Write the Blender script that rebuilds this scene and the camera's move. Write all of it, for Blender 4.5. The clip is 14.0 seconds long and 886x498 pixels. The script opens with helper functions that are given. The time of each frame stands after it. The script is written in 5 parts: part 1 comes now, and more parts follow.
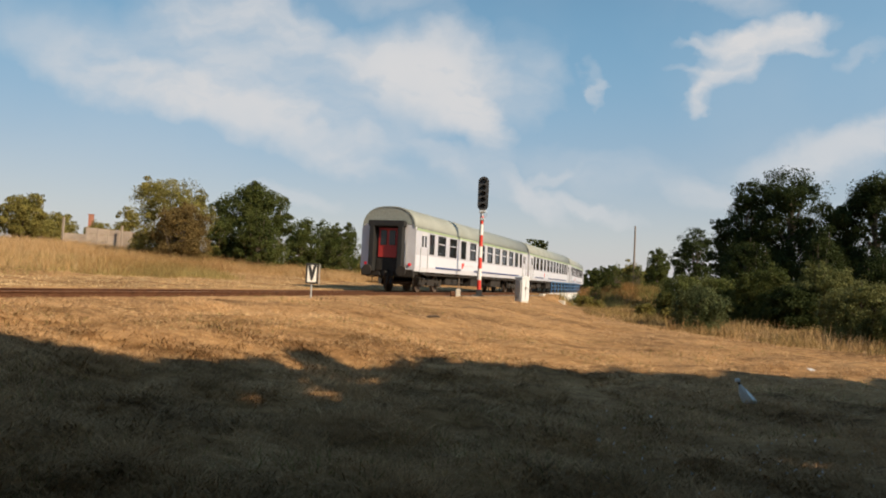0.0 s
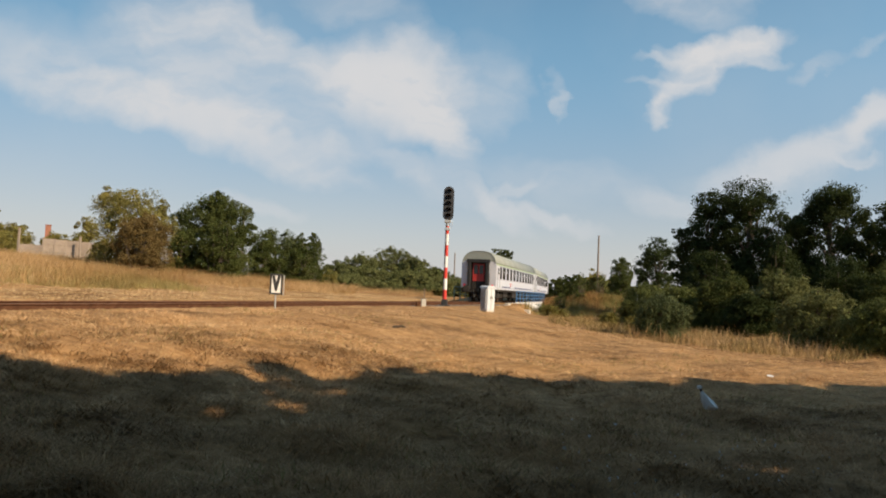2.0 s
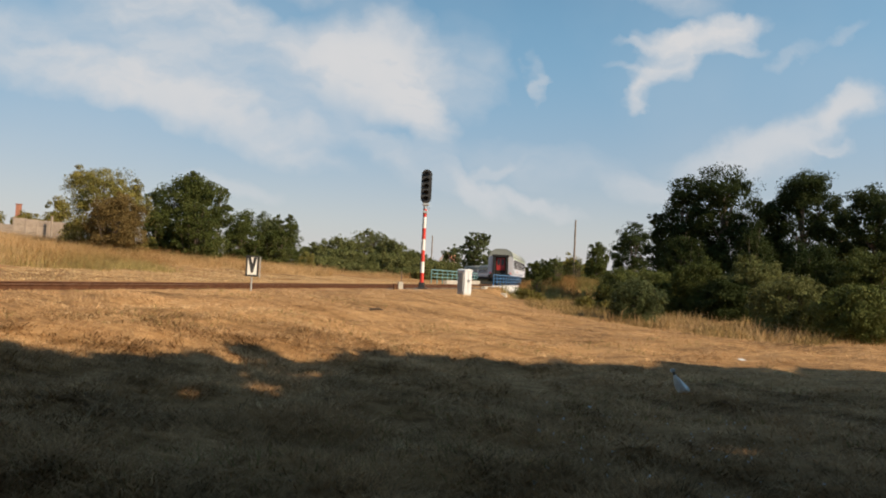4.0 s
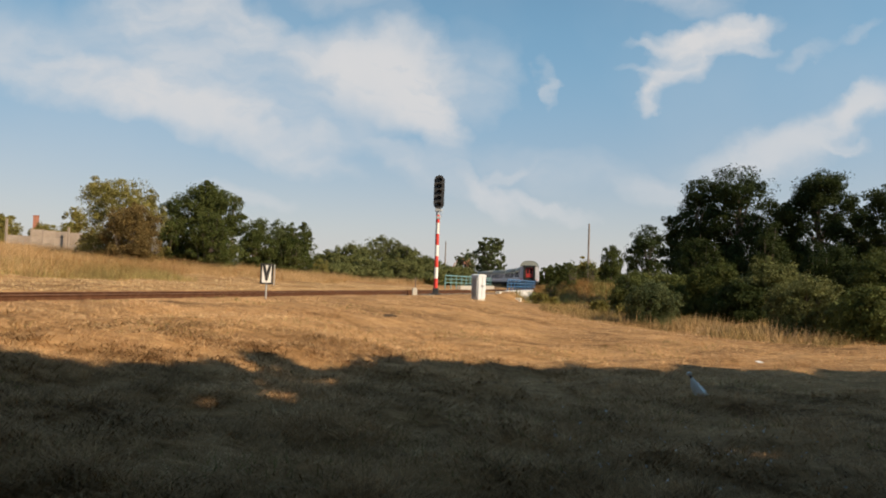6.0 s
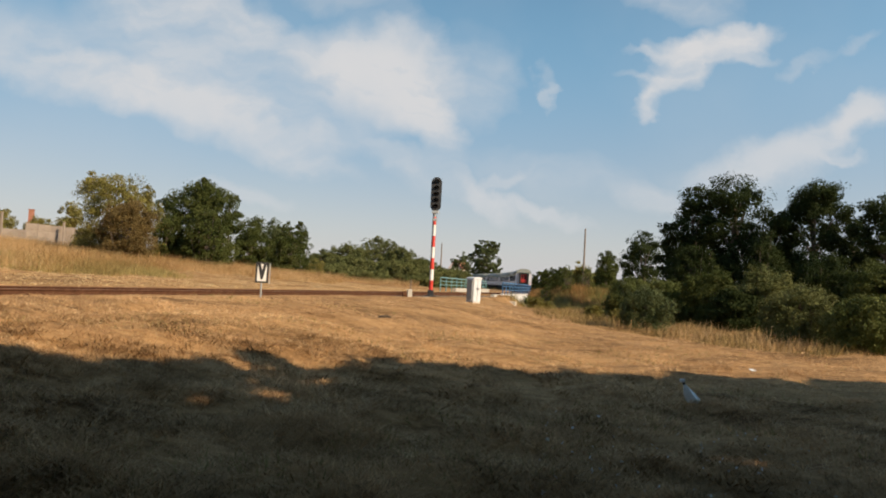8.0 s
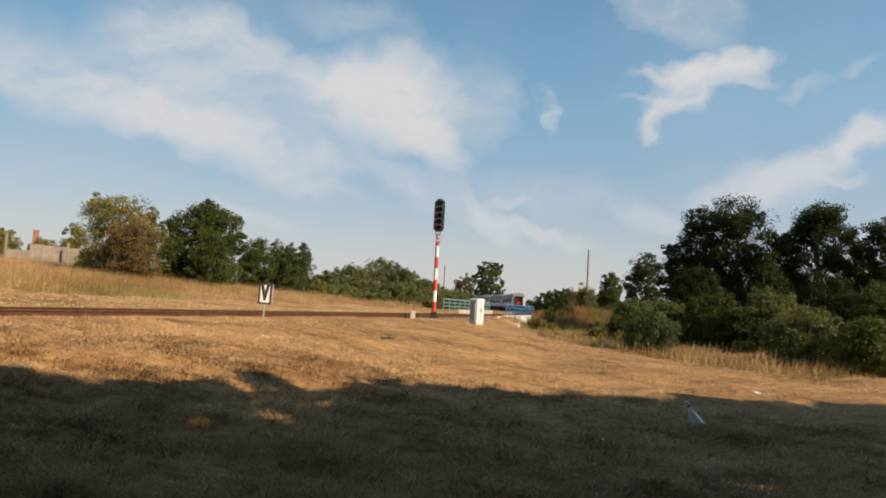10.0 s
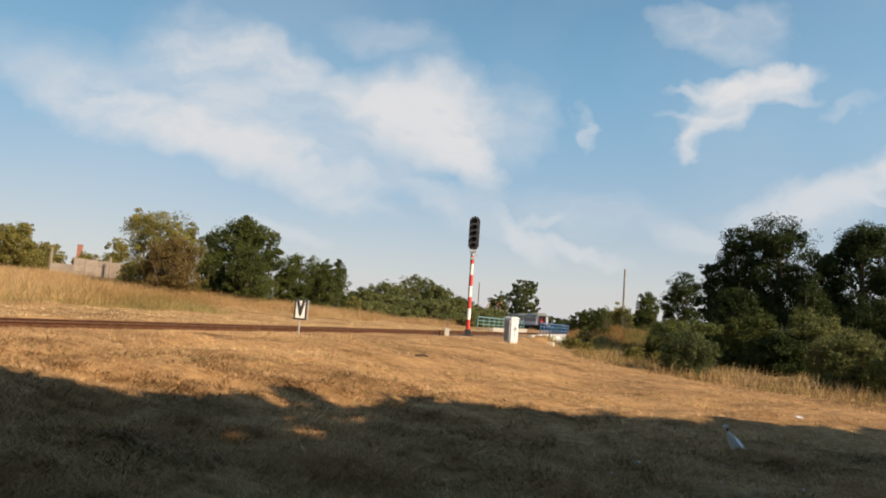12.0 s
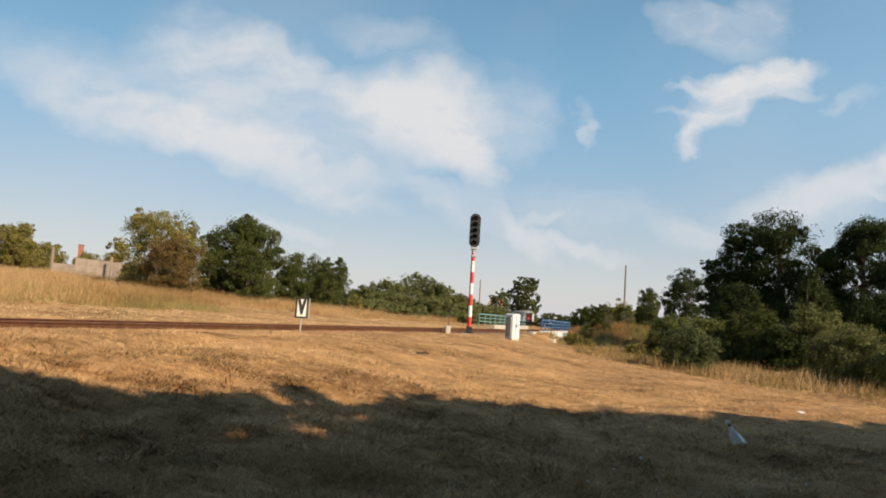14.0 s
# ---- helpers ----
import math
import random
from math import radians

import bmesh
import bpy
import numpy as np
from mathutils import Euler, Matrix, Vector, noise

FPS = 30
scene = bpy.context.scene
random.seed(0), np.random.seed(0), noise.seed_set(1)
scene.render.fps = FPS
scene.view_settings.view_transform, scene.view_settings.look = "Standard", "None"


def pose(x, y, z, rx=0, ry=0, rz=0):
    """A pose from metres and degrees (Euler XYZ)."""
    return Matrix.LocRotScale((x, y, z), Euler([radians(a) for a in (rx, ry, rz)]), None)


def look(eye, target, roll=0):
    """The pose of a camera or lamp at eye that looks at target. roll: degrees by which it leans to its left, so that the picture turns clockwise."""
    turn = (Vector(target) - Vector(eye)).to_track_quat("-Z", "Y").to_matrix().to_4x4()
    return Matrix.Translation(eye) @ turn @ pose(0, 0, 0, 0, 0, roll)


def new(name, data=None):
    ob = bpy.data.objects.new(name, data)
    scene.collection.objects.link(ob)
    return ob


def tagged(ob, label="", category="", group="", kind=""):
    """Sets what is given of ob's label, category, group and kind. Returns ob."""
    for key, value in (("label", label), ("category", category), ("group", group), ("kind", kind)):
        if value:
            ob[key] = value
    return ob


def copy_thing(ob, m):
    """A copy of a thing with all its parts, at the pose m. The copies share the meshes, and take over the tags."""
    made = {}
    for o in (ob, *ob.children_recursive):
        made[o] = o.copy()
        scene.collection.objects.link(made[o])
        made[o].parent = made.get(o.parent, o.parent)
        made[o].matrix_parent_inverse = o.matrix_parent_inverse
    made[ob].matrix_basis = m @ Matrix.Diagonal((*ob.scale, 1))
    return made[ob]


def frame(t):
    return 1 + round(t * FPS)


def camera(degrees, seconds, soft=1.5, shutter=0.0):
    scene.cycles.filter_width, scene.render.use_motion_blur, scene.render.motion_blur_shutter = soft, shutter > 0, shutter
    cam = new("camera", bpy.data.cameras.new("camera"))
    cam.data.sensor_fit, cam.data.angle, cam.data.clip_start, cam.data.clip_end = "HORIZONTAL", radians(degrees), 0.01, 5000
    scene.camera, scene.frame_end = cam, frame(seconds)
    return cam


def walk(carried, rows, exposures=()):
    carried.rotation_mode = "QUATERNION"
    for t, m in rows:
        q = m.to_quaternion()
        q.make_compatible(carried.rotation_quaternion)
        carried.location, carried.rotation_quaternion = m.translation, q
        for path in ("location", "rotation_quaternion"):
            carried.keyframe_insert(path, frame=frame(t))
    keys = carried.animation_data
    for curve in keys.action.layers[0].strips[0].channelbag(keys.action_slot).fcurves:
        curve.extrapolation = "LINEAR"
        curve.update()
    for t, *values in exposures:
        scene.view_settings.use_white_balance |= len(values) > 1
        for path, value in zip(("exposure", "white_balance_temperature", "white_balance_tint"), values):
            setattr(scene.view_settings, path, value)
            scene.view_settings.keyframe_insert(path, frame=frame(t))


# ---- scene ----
EYE = 1.6
cam = camera(61.46, 14.0, soft=1.9)
walk(cam, [
    (0.0, pose(0, 0, EYE, 92.42, -2.76, 2.82)),
    (0.5, pose(0, 0, EYE, 90.79, -2.30, 1.53)),
    (1.0, pose(0, 0, EYE, 91.60, -2.18, 1.26)),
    (1.5, pose(0, 0, EYE, 93.08, -0.89, -0.16)),
    (2.0, pose(0, 0, EYE, 93.30, -2.42, 0.18)),
    (2.5, pose(0, 0, EYE, 93.46, -2.46, -2.51)),
    (2.7, pose(0, 0, EYE, 92.01, -2.06, -1.93)),
    (4.8, pose(0, 0, EYE, 92.30, -3.11, -1.48)),
    (5.0, pose(0, 0, EYE, 92.85, -3.11, -1.45)),
    (5.5, pose(0, 0, EYE, 93.39, -3.03, -0.99)),
    (6.0, pose(0, 0, EYE, 92.46, -2.08, -0.51)),
    (6.5, pose(0, 0, EYE, 93.00, -2.79, -0.00)),
    (7.0, pose(0, 0, EYE, 93.23, -2.92, -0.55)),
    (7.5, pose(0, 0, EYE, 93.16, -3.51, -1.14)),
    (8.0, pose(0, 0, EYE, 92.64, -3.21, -0.87)),
    (8.2, pose(0, 0, EYE, 93.17, -2.86, -1.83)),
    (10.3, pose(0, 0, EYE, 94.25, -3.54, 0.08)),
    (10.5, pose(0, 0, EYE, 93.31, -3.29, 1.26)),
    (11.0, pose(0, 0, EYE, 93.77, -3.37, 1.08)),
    (11.5, pose(0, 0, EYE, 93.87, -3.38, 0.75)),
    (12.0, pose(0, 0, EYE, 95.45, -4.01, 1.98)),
    (12.5, pose(0, 0, EYE, 95.18, -3.90, 2.12)),
    (13.0, pose(0, 0, EYE, 95.42, -3.54, 1.40)),
    (13.5, pose(0, 0, EYE, 95.86, -3.60, 2.15)),
    (14.0, pose(0, 0, EYE, 95.25, -3.63, 2.08)),
], exposures=[(0.0, 0.29), (11.0, 0.31), (12.0, 0.43), (14.0, 0.46)])

# ---- light ----
SUN_AZ, SUN_EL = 126.0, 32.0      # degrees clockwise from straight ahead (+y), and above the horizon
sun_data = bpy.data.lights.new("sun", "SUN")
sun_data.energy, sun_data.angle, sun_data.color = 5.0, radians(0.5), (1.0, 0.79, 0.54)
sun = new("sun", sun_data)
_a, _e = radians(SUN_AZ), radians(SUN_EL)
SUN_DIR = Vector((math.sin(_a) * math.cos(_e), math.cos(_a) * math.cos(_e), math.sin(_e)))
sun.matrix_world = look(SUN_DIR * 60, (0, 0, 0))


def sky_place(x, y):
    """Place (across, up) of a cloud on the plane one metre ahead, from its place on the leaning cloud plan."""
    d = pose(0, 0, 0, 93.0, -2.8, 0).to_3x3() @ Vector(((x - 784) / 1319, (441 - y) / 1319, -1))
    return d.x / d.y, d.z / d.y


def make_world():
    w = bpy.data.worlds.new("sky")
    scene.world = w
    w.use_nodes = True
    nt = w.node_tree
    nt.nodes.clear()
    N, L = nt.nodes.new, nt.links.new
    out, bg = N("ShaderNodeOutputWorld"), N("ShaderNodeBackground")
    L(bg.outputs[0], out.inputs[0])
    sky = N("ShaderNodeTexSky")
    sky.sky_type, sky.sun_disc = "NISHITA", False
    sky.sun_elevation, sky.sun_rotation = radians(SUN_EL), radians(SUN_AZ)
    sky.air_density, sky.dust_density, sky.ozone_density = 1.0, 0.5, 0.7
    tc = N("ShaderNodeTexCoord")
    sep = N("ShaderNodeSeparateXYZ")
    L(tc.outputs["Generated"], sep.inputs[0])

    def m(op, a, b=None, c=None, clamp=False):
        n = N("ShaderNodeMath")
        n.operation, n.use_clamp = op, clamp
        for i, v in enumerate((a, b, c)):
            if v is None:
                continue
            if hasattr(v, "links"):
                L(v, n.inputs[i])
            else:
                n.inputs[i].default_value = v
        return n.outputs[0]

    ahead = m("MAXIMUM", sep.outputs[1], 0.05)
    X, Z = m("DIVIDE", sep.outputs[0], ahead), m("DIVIDE", sep.outputs[2], ahead)
    flat = N("ShaderNodeCombineXYZ")
    L(X, flat.inputs[0]), L(Z, flat.inputs[1])
    # soft warp, so that the clouds fray
    wn = N("ShaderNodeTexNoise")
    wn.inputs["Scale"].default_value, wn.inputs["Detail"].default_value = 6.0, 8.0
    L(flat.outputs[0], wn.inputs["Vector"])
    sub = N("ShaderNodeVectorMath")
    sub.operation = "SUBTRACT"
    L(wn.outputs["Color"], sub.inputs[0])
    sub.inputs[1].default_value = (0.79, 0.71, 0.5)
    sc = N("ShaderNodeVectorMath")
    sc.operation = "SCALE"
    L(sub.outputs[0], sc.inputs[0])
    sc.inputs["Scale"].default_value = 0.085
    add = N("ShaderNodeVectorMath")
    add.operation = "ADD"
    L(flat.outputs[0], add.inputs[0]), L(sc.outputs[0], add.inputs[1])
    # a finer fray on top
    wn2 = N("ShaderNodeTexNoise")
    wn2.inputs["Scale"].default_value, wn2.inputs["Detail"].default_value = 24.0, 6.0
    L(flat.outputs[0], wn2.inputs["Vector"])
    fray = N("ShaderNodeVectorMath")
    fray.operation = "MULTIPLY_ADD"
    L(wn2.outputs["Color"], fray.inputs[0])
    fray.inputs[1].default_value = (0.05, 0.035, 0)
    L(add.outputs[0], fray.inputs[2])
    kill = N("ShaderNodeVectorMath")
    kill.operation = "MULTIPLY"
    L(fray.outputs[0], kill.inputs[0])
    kill.inputs[1].default_value = (1, 1, 0)
    # bodies of cloud: place, half sizes, lean in degrees, weight
    clear = None
    for (x, y), a, b, lean, weight in CLOUDS:
        u, v = sky_place(x, y)
        mp = N("ShaderNodeMapping")
        mp.vector_type = "TEXTURE"
        mp.inputs["Location"].default_value = (u, v, 0)
        mp.inputs["Rotation"].default_value = (0, 0, radians(lean))
        mp.inputs["Scale"].default_value = (a / 1319 * 1.45, b / 1319 * 1.45, 1)
        L(kill.outputs[0], mp.inputs["Vector"])
        g = N("ShaderNodeTexGradient")
        g.gradient_type = "SPHERICAL"
        L(mp.outputs[0], g.inputs[0])
        left = m("MULTIPLY_ADD", m("MULTIPLY", g.outputs["Fac"], 1.6, clamp=True), -weight, 1.0)
        clear = left if clear is None else m("MULTIPLY", clear, left)
    total = m("SUBTRACT", 1.0, clear)
    # streaky texture inside the bodies, and thin veil everywhere
    mp = N("ShaderNodeMapping")
    mp.inputs["Rotation"].default_value = (0, 0, radians(18))
    mp.inputs["Scale"].default_value = (3.2, 8.0, 1)
    L(kill.outputs[0], mp.inputs["Vector"])
    st = N("ShaderNodeTexNoise")
    st.inputs["Scale"].default_value, st.inputs["Detail"].default_value = 1.6, 7.0
    st.inputs["Roughness"].default_value = 0.55
    L(mp.outputs[0], st.inputs["Vector"])
    rest = N("ShaderNodeTexNoise")
    rest.inputs["Scale"].default_value, rest.inputs["Detail"].default_value = 2.2, 6.0
    L(tc.outputs["Generated"], rest.inputs["Vector"])
    body = m("MULTIPLY", total, m("MULTIPLY_ADD", st.outputs["Fac"], 3.0, -0.62, clamp=True))
    veil = m("MULTIPLY", m("SUBTRACT", rest.outputs["Fac"], 0.46, clamp=True), 0.7)
    haze = m("MULTIPLY", m("POWER", m("SUBTRACT", 1.0, m("ABSOLUTE", sep.outputs[2]), clamp=True), 10.0), 0.95)
    fac = m("ADD", body, veil, clamp=True)
    # clearer cyan blue higher up, greyer towards the horizon
    rise = N("ShaderNodeMapRange")
    rise.interpolation_type = "SMOOTHSTEP"
    rise.inputs["From Min"].default_value, rise.inputs["From Max"].default_value = 0.06, 0.36
    L(sep.outputs[2], rise.inputs["Value"])
    tone = N("ShaderNodeMix")
    tone.data_type = "RGBA"
    tone.inputs["A"].default_value, tone.inputs["B"].default_value = (0.95, 0.92, 0.97, 1), (1.12, 1.44, 1.38, 1)
    L(rise.outputs[0], tone.inputs["Factor"])
    tint = N("ShaderNodeMix")
    tint.data_type, tint.blend_type = "RGBA", "MULTIPLY"
    tint.inputs["Factor"].default_value = 1.0
    L(sky.outputs[0], tint.inputs["A"]), L(tone.outputs["Result"], tint.inputs["B"])
    # a little brighter on the sun's side
    side = N("ShaderNodeMix")
    side.data_type, side.blend_type = "RGBA", "MULTIPLY"
    side.inputs["Factor"].default_value = 1.0
    L(tint.outputs["Result"], side.inputs["A"])
    grey = N("ShaderNodeCombineColor")
    gain = m("MULTIPLY_ADD", sep.outputs[0], 0.32, 1.0)
    for k in range(3):
        L(gain, grey.inputs[k])
    L(grey.outputs[0], side.inputs["B"])
    low = N("ShaderNodeMix")
    low.data_type = "RGBA"
    L(haze, low.inputs["Factor"]), L(side.outputs["Result"], low.inputs["A"])
    low.inputs["B"].default_value = HAZE_TINT
    mix = N("ShaderNodeMix")
    mix.data_type = "RGBA"
    L(fac, mix.inputs["Factor"]), L(low.outputs["Result"], mix.inputs["A"])
    mix.inputs["B"].default_value = CLOUD_TINT
    L(mix.outputs["Result"], bg.inputs["Color"])
    bg.inputs["Strength"].default_value = 0.077


CLOUD_TINT = (7.1, 7.1, 7.2, 1)
HAZE_TINT = (6.2, 6.15, 6.6, 1)
CLOUDS = [
    # the long band and its veil
    ((170, 150), 150, 40, -14, 0.50), ((330, 195), 150, 45, -13, 0.70), ((480, 230), 120, 34, -12, 0.60), ((200, 110), 280, 75, -12, 0.32),
    ((330, 60), 150, 80, -25, 0.34), ((440, 50), 110, 38, -22, 0.60), ((300, 30), 90, 40, -10, 0.38), ((60, 100), 150, 50, -12, 0.35),
    ((480, 170), 200, 90, -10, 0.34), ((520, 130), 110, 60, -20, 0.25), ((280, -10), 60, 50, -30, 0.35), ((640, 5), 90, 30, -10, 0.30),
    # the bright mass
    ((680, 150), 130, 75, -14, 0.85), ((740, 150), 90, 75, -40, 0.80), ((775, 220), 85, 42, -52, 0.85), ((640, 115), 90, 45, -5, 0.60),
    ((850, 140), 70, 70, 0, 0.26), ((880, 175), 60, 40, 60, 0.30), ((560, 270), 80, 25, -10, 0.30),
    # wisps under it
    ((545, 298), 95, 20, -14, 0.50), ((600, 315), 50, 10, -14, 0.35), ((700, 290), 80, 20, -30, 0.28), ((800, 325), 110, 18, -20, 0.32),
    ((875, 358), 55, 15, -35, 0.48), ((900, 335), 60, 10, 25, 0.35), ((975, 380), 85, 12, -10, 0.55), ((978, 180), 9, 20, 5, 0.40),
    ((975, 140), 14, 30, 0, 0.20), ((450, 348), 80, 14, -8, 0.40), ((1165, 362), 70, 22, -5, 0.45), ((1000, 320), 130, 30, -5, 0.25),
    # the arrow
    ((1280, 78), 90, 24, 6, 0.95), ((1335, 85), 38, 28, 10, 0.80), ((1235, 115), 75, 32, 28, 0.90), ((1185, 165), 55, 24, 55, 0.70),
    ((1165, 200), 24, 14, 65, 0.50), ((1165, 92), 40, 8, 5, 0.40), ((1150, 132), 35, 7, 0, 0.35), ((1350, 110), 35, 10, -10, 0.40),
    # the slanting bank and the scraps above
    ((1470, 255), 130, 34, 24, 0.55), ((1390, 295), 120, 38, 15, 0.42), ((1545, 215), 60, 26, 40, 0.60), ((1520, 290), 45, 10, -5, 0.60),
    ((1330, 320), 110, 30, 5, 0.30), ((1440, 128), 50, 10, 22, 0.28), ((1545, 85), 40, 10, 25, 0.25), ((1180, -30), 70, 30, -15, 0.65),
    ((1280, -15), 50, 40, 30, 0.42), ((1240, 20), 70, 18, -20, 0.30),
]
make_world()


# ---- materials ----
def material(name, a, b, rough=0.7, scale=4.0, fine=40.0, bump=0.15, metal=0.0, island=0.0, rand=0.0, depth=0.02, trans=0.0, stretch=(1, 1, 1), spec=0.5):
    """Two tones mixed by noise at two scales, with fine relief. island / rand: how far pieces differ in brightness."""
    mt = bpy.data.materials.new(name)
    mt.use_nodes = True
    nt = mt.node_tree
    N, L = nt.nodes.new, nt.links.new
    bs = nt.nodes["Principled BSDF"]
    tc = N("ShaderNodeTexCoord")
    mp = N("ShaderNodeMapping")
    mp.inputs["Scale"].default_value = stretch
    L(tc.outputs["Object"], mp.inputs["Vector"])
    n1, n2 = N("ShaderNodeTexNoise"), N("ShaderNodeTexNoise")
    for n, s in ((n1, scale), (n2, fine)):
        n.inputs["Scale"].default_value, n.inputs["Detail"].default_value = s, 5.0
        L(mp.outputs[0], n.inputs["Vector"])
    sm = N("ShaderNodeMath")
    sm.operation = "MULTIPLY_ADD"
    L(n2.outputs["Fac"], sm.inputs[0])
    sm.inputs[1].default_value = 0.5
    h = N("ShaderNodeMath")
    h.operation = "MULTIPLY"
    L(n1.outputs["Fac"], h.inputs[0])
    h.inputs[1].default_value = 0.5
    L(h.outputs[0], sm.inputs[2])
    ramp = N("ShaderNodeMapRange")
    ramp.inputs["From Min"].default_value, ramp.inputs["From Max"].default_value = 0.36, 0.64
    L(sm.outputs[0], ramp.inputs["Value"])
    mix = N("ShaderNodeMix")
    mix.data_type = "RGBA"
    mix.inputs["A"].default_value, mix.inputs["B"].default_value = (*a, 1), (*b, 1)
    L(ramp.outputs[0], mix.inputs["Factor"])
    col = mix.outputs["Result"]
    if island or rand:
        src = N("ShaderNodeNewGeometry").outputs["Random Per Island"] if island else N("ShaderNodeObjectInfo").outputs["Random"]
        amt = island or rand
        mr = N("ShaderNodeMapRange")
        mr.inputs["To Min"].default_value, mr.inputs["To Max"].default_value = 1 - amt, 1 + amt
        L(src, mr.inputs["Value"])
        hsv = N("ShaderNodeHueSaturation")
        L(mr.outputs[0], hsv.inputs["Value"])
        L(col, hsv.inputs["Color"])
        col = hsv.outputs[0]
    L(col, bs.inputs["Base Color"])
    bs.inputs["Roughness"].default_value, bs.inputs["Metallic"].default_value = rough, metal
    bs.inputs["Specular IOR Level"].default_value = spec
    if bump:
        bp = N("ShaderNodeBump")
        bp.inputs["Strength"].default_value, bp.inputs["Distance"].default_value = bump, depth
        L(n2.outputs["Fac"], bp.inputs["Height"])
        L(bp.outputs[0], bs.inputs["Normal"])
    if trans:
        tr, ms = N("ShaderNodeBsdfTranslucent"), N("ShaderNodeMixShader")
        L(col, tr.inputs[0])
        ms.inputs[0].default_value = trans
        L(bs.outputs[0], ms.inputs[1]), L(tr.outputs[0], ms.inputs[2])
        L(ms.outputs[0], nt.nodes["Material Output"].inputs[0])
    return mt


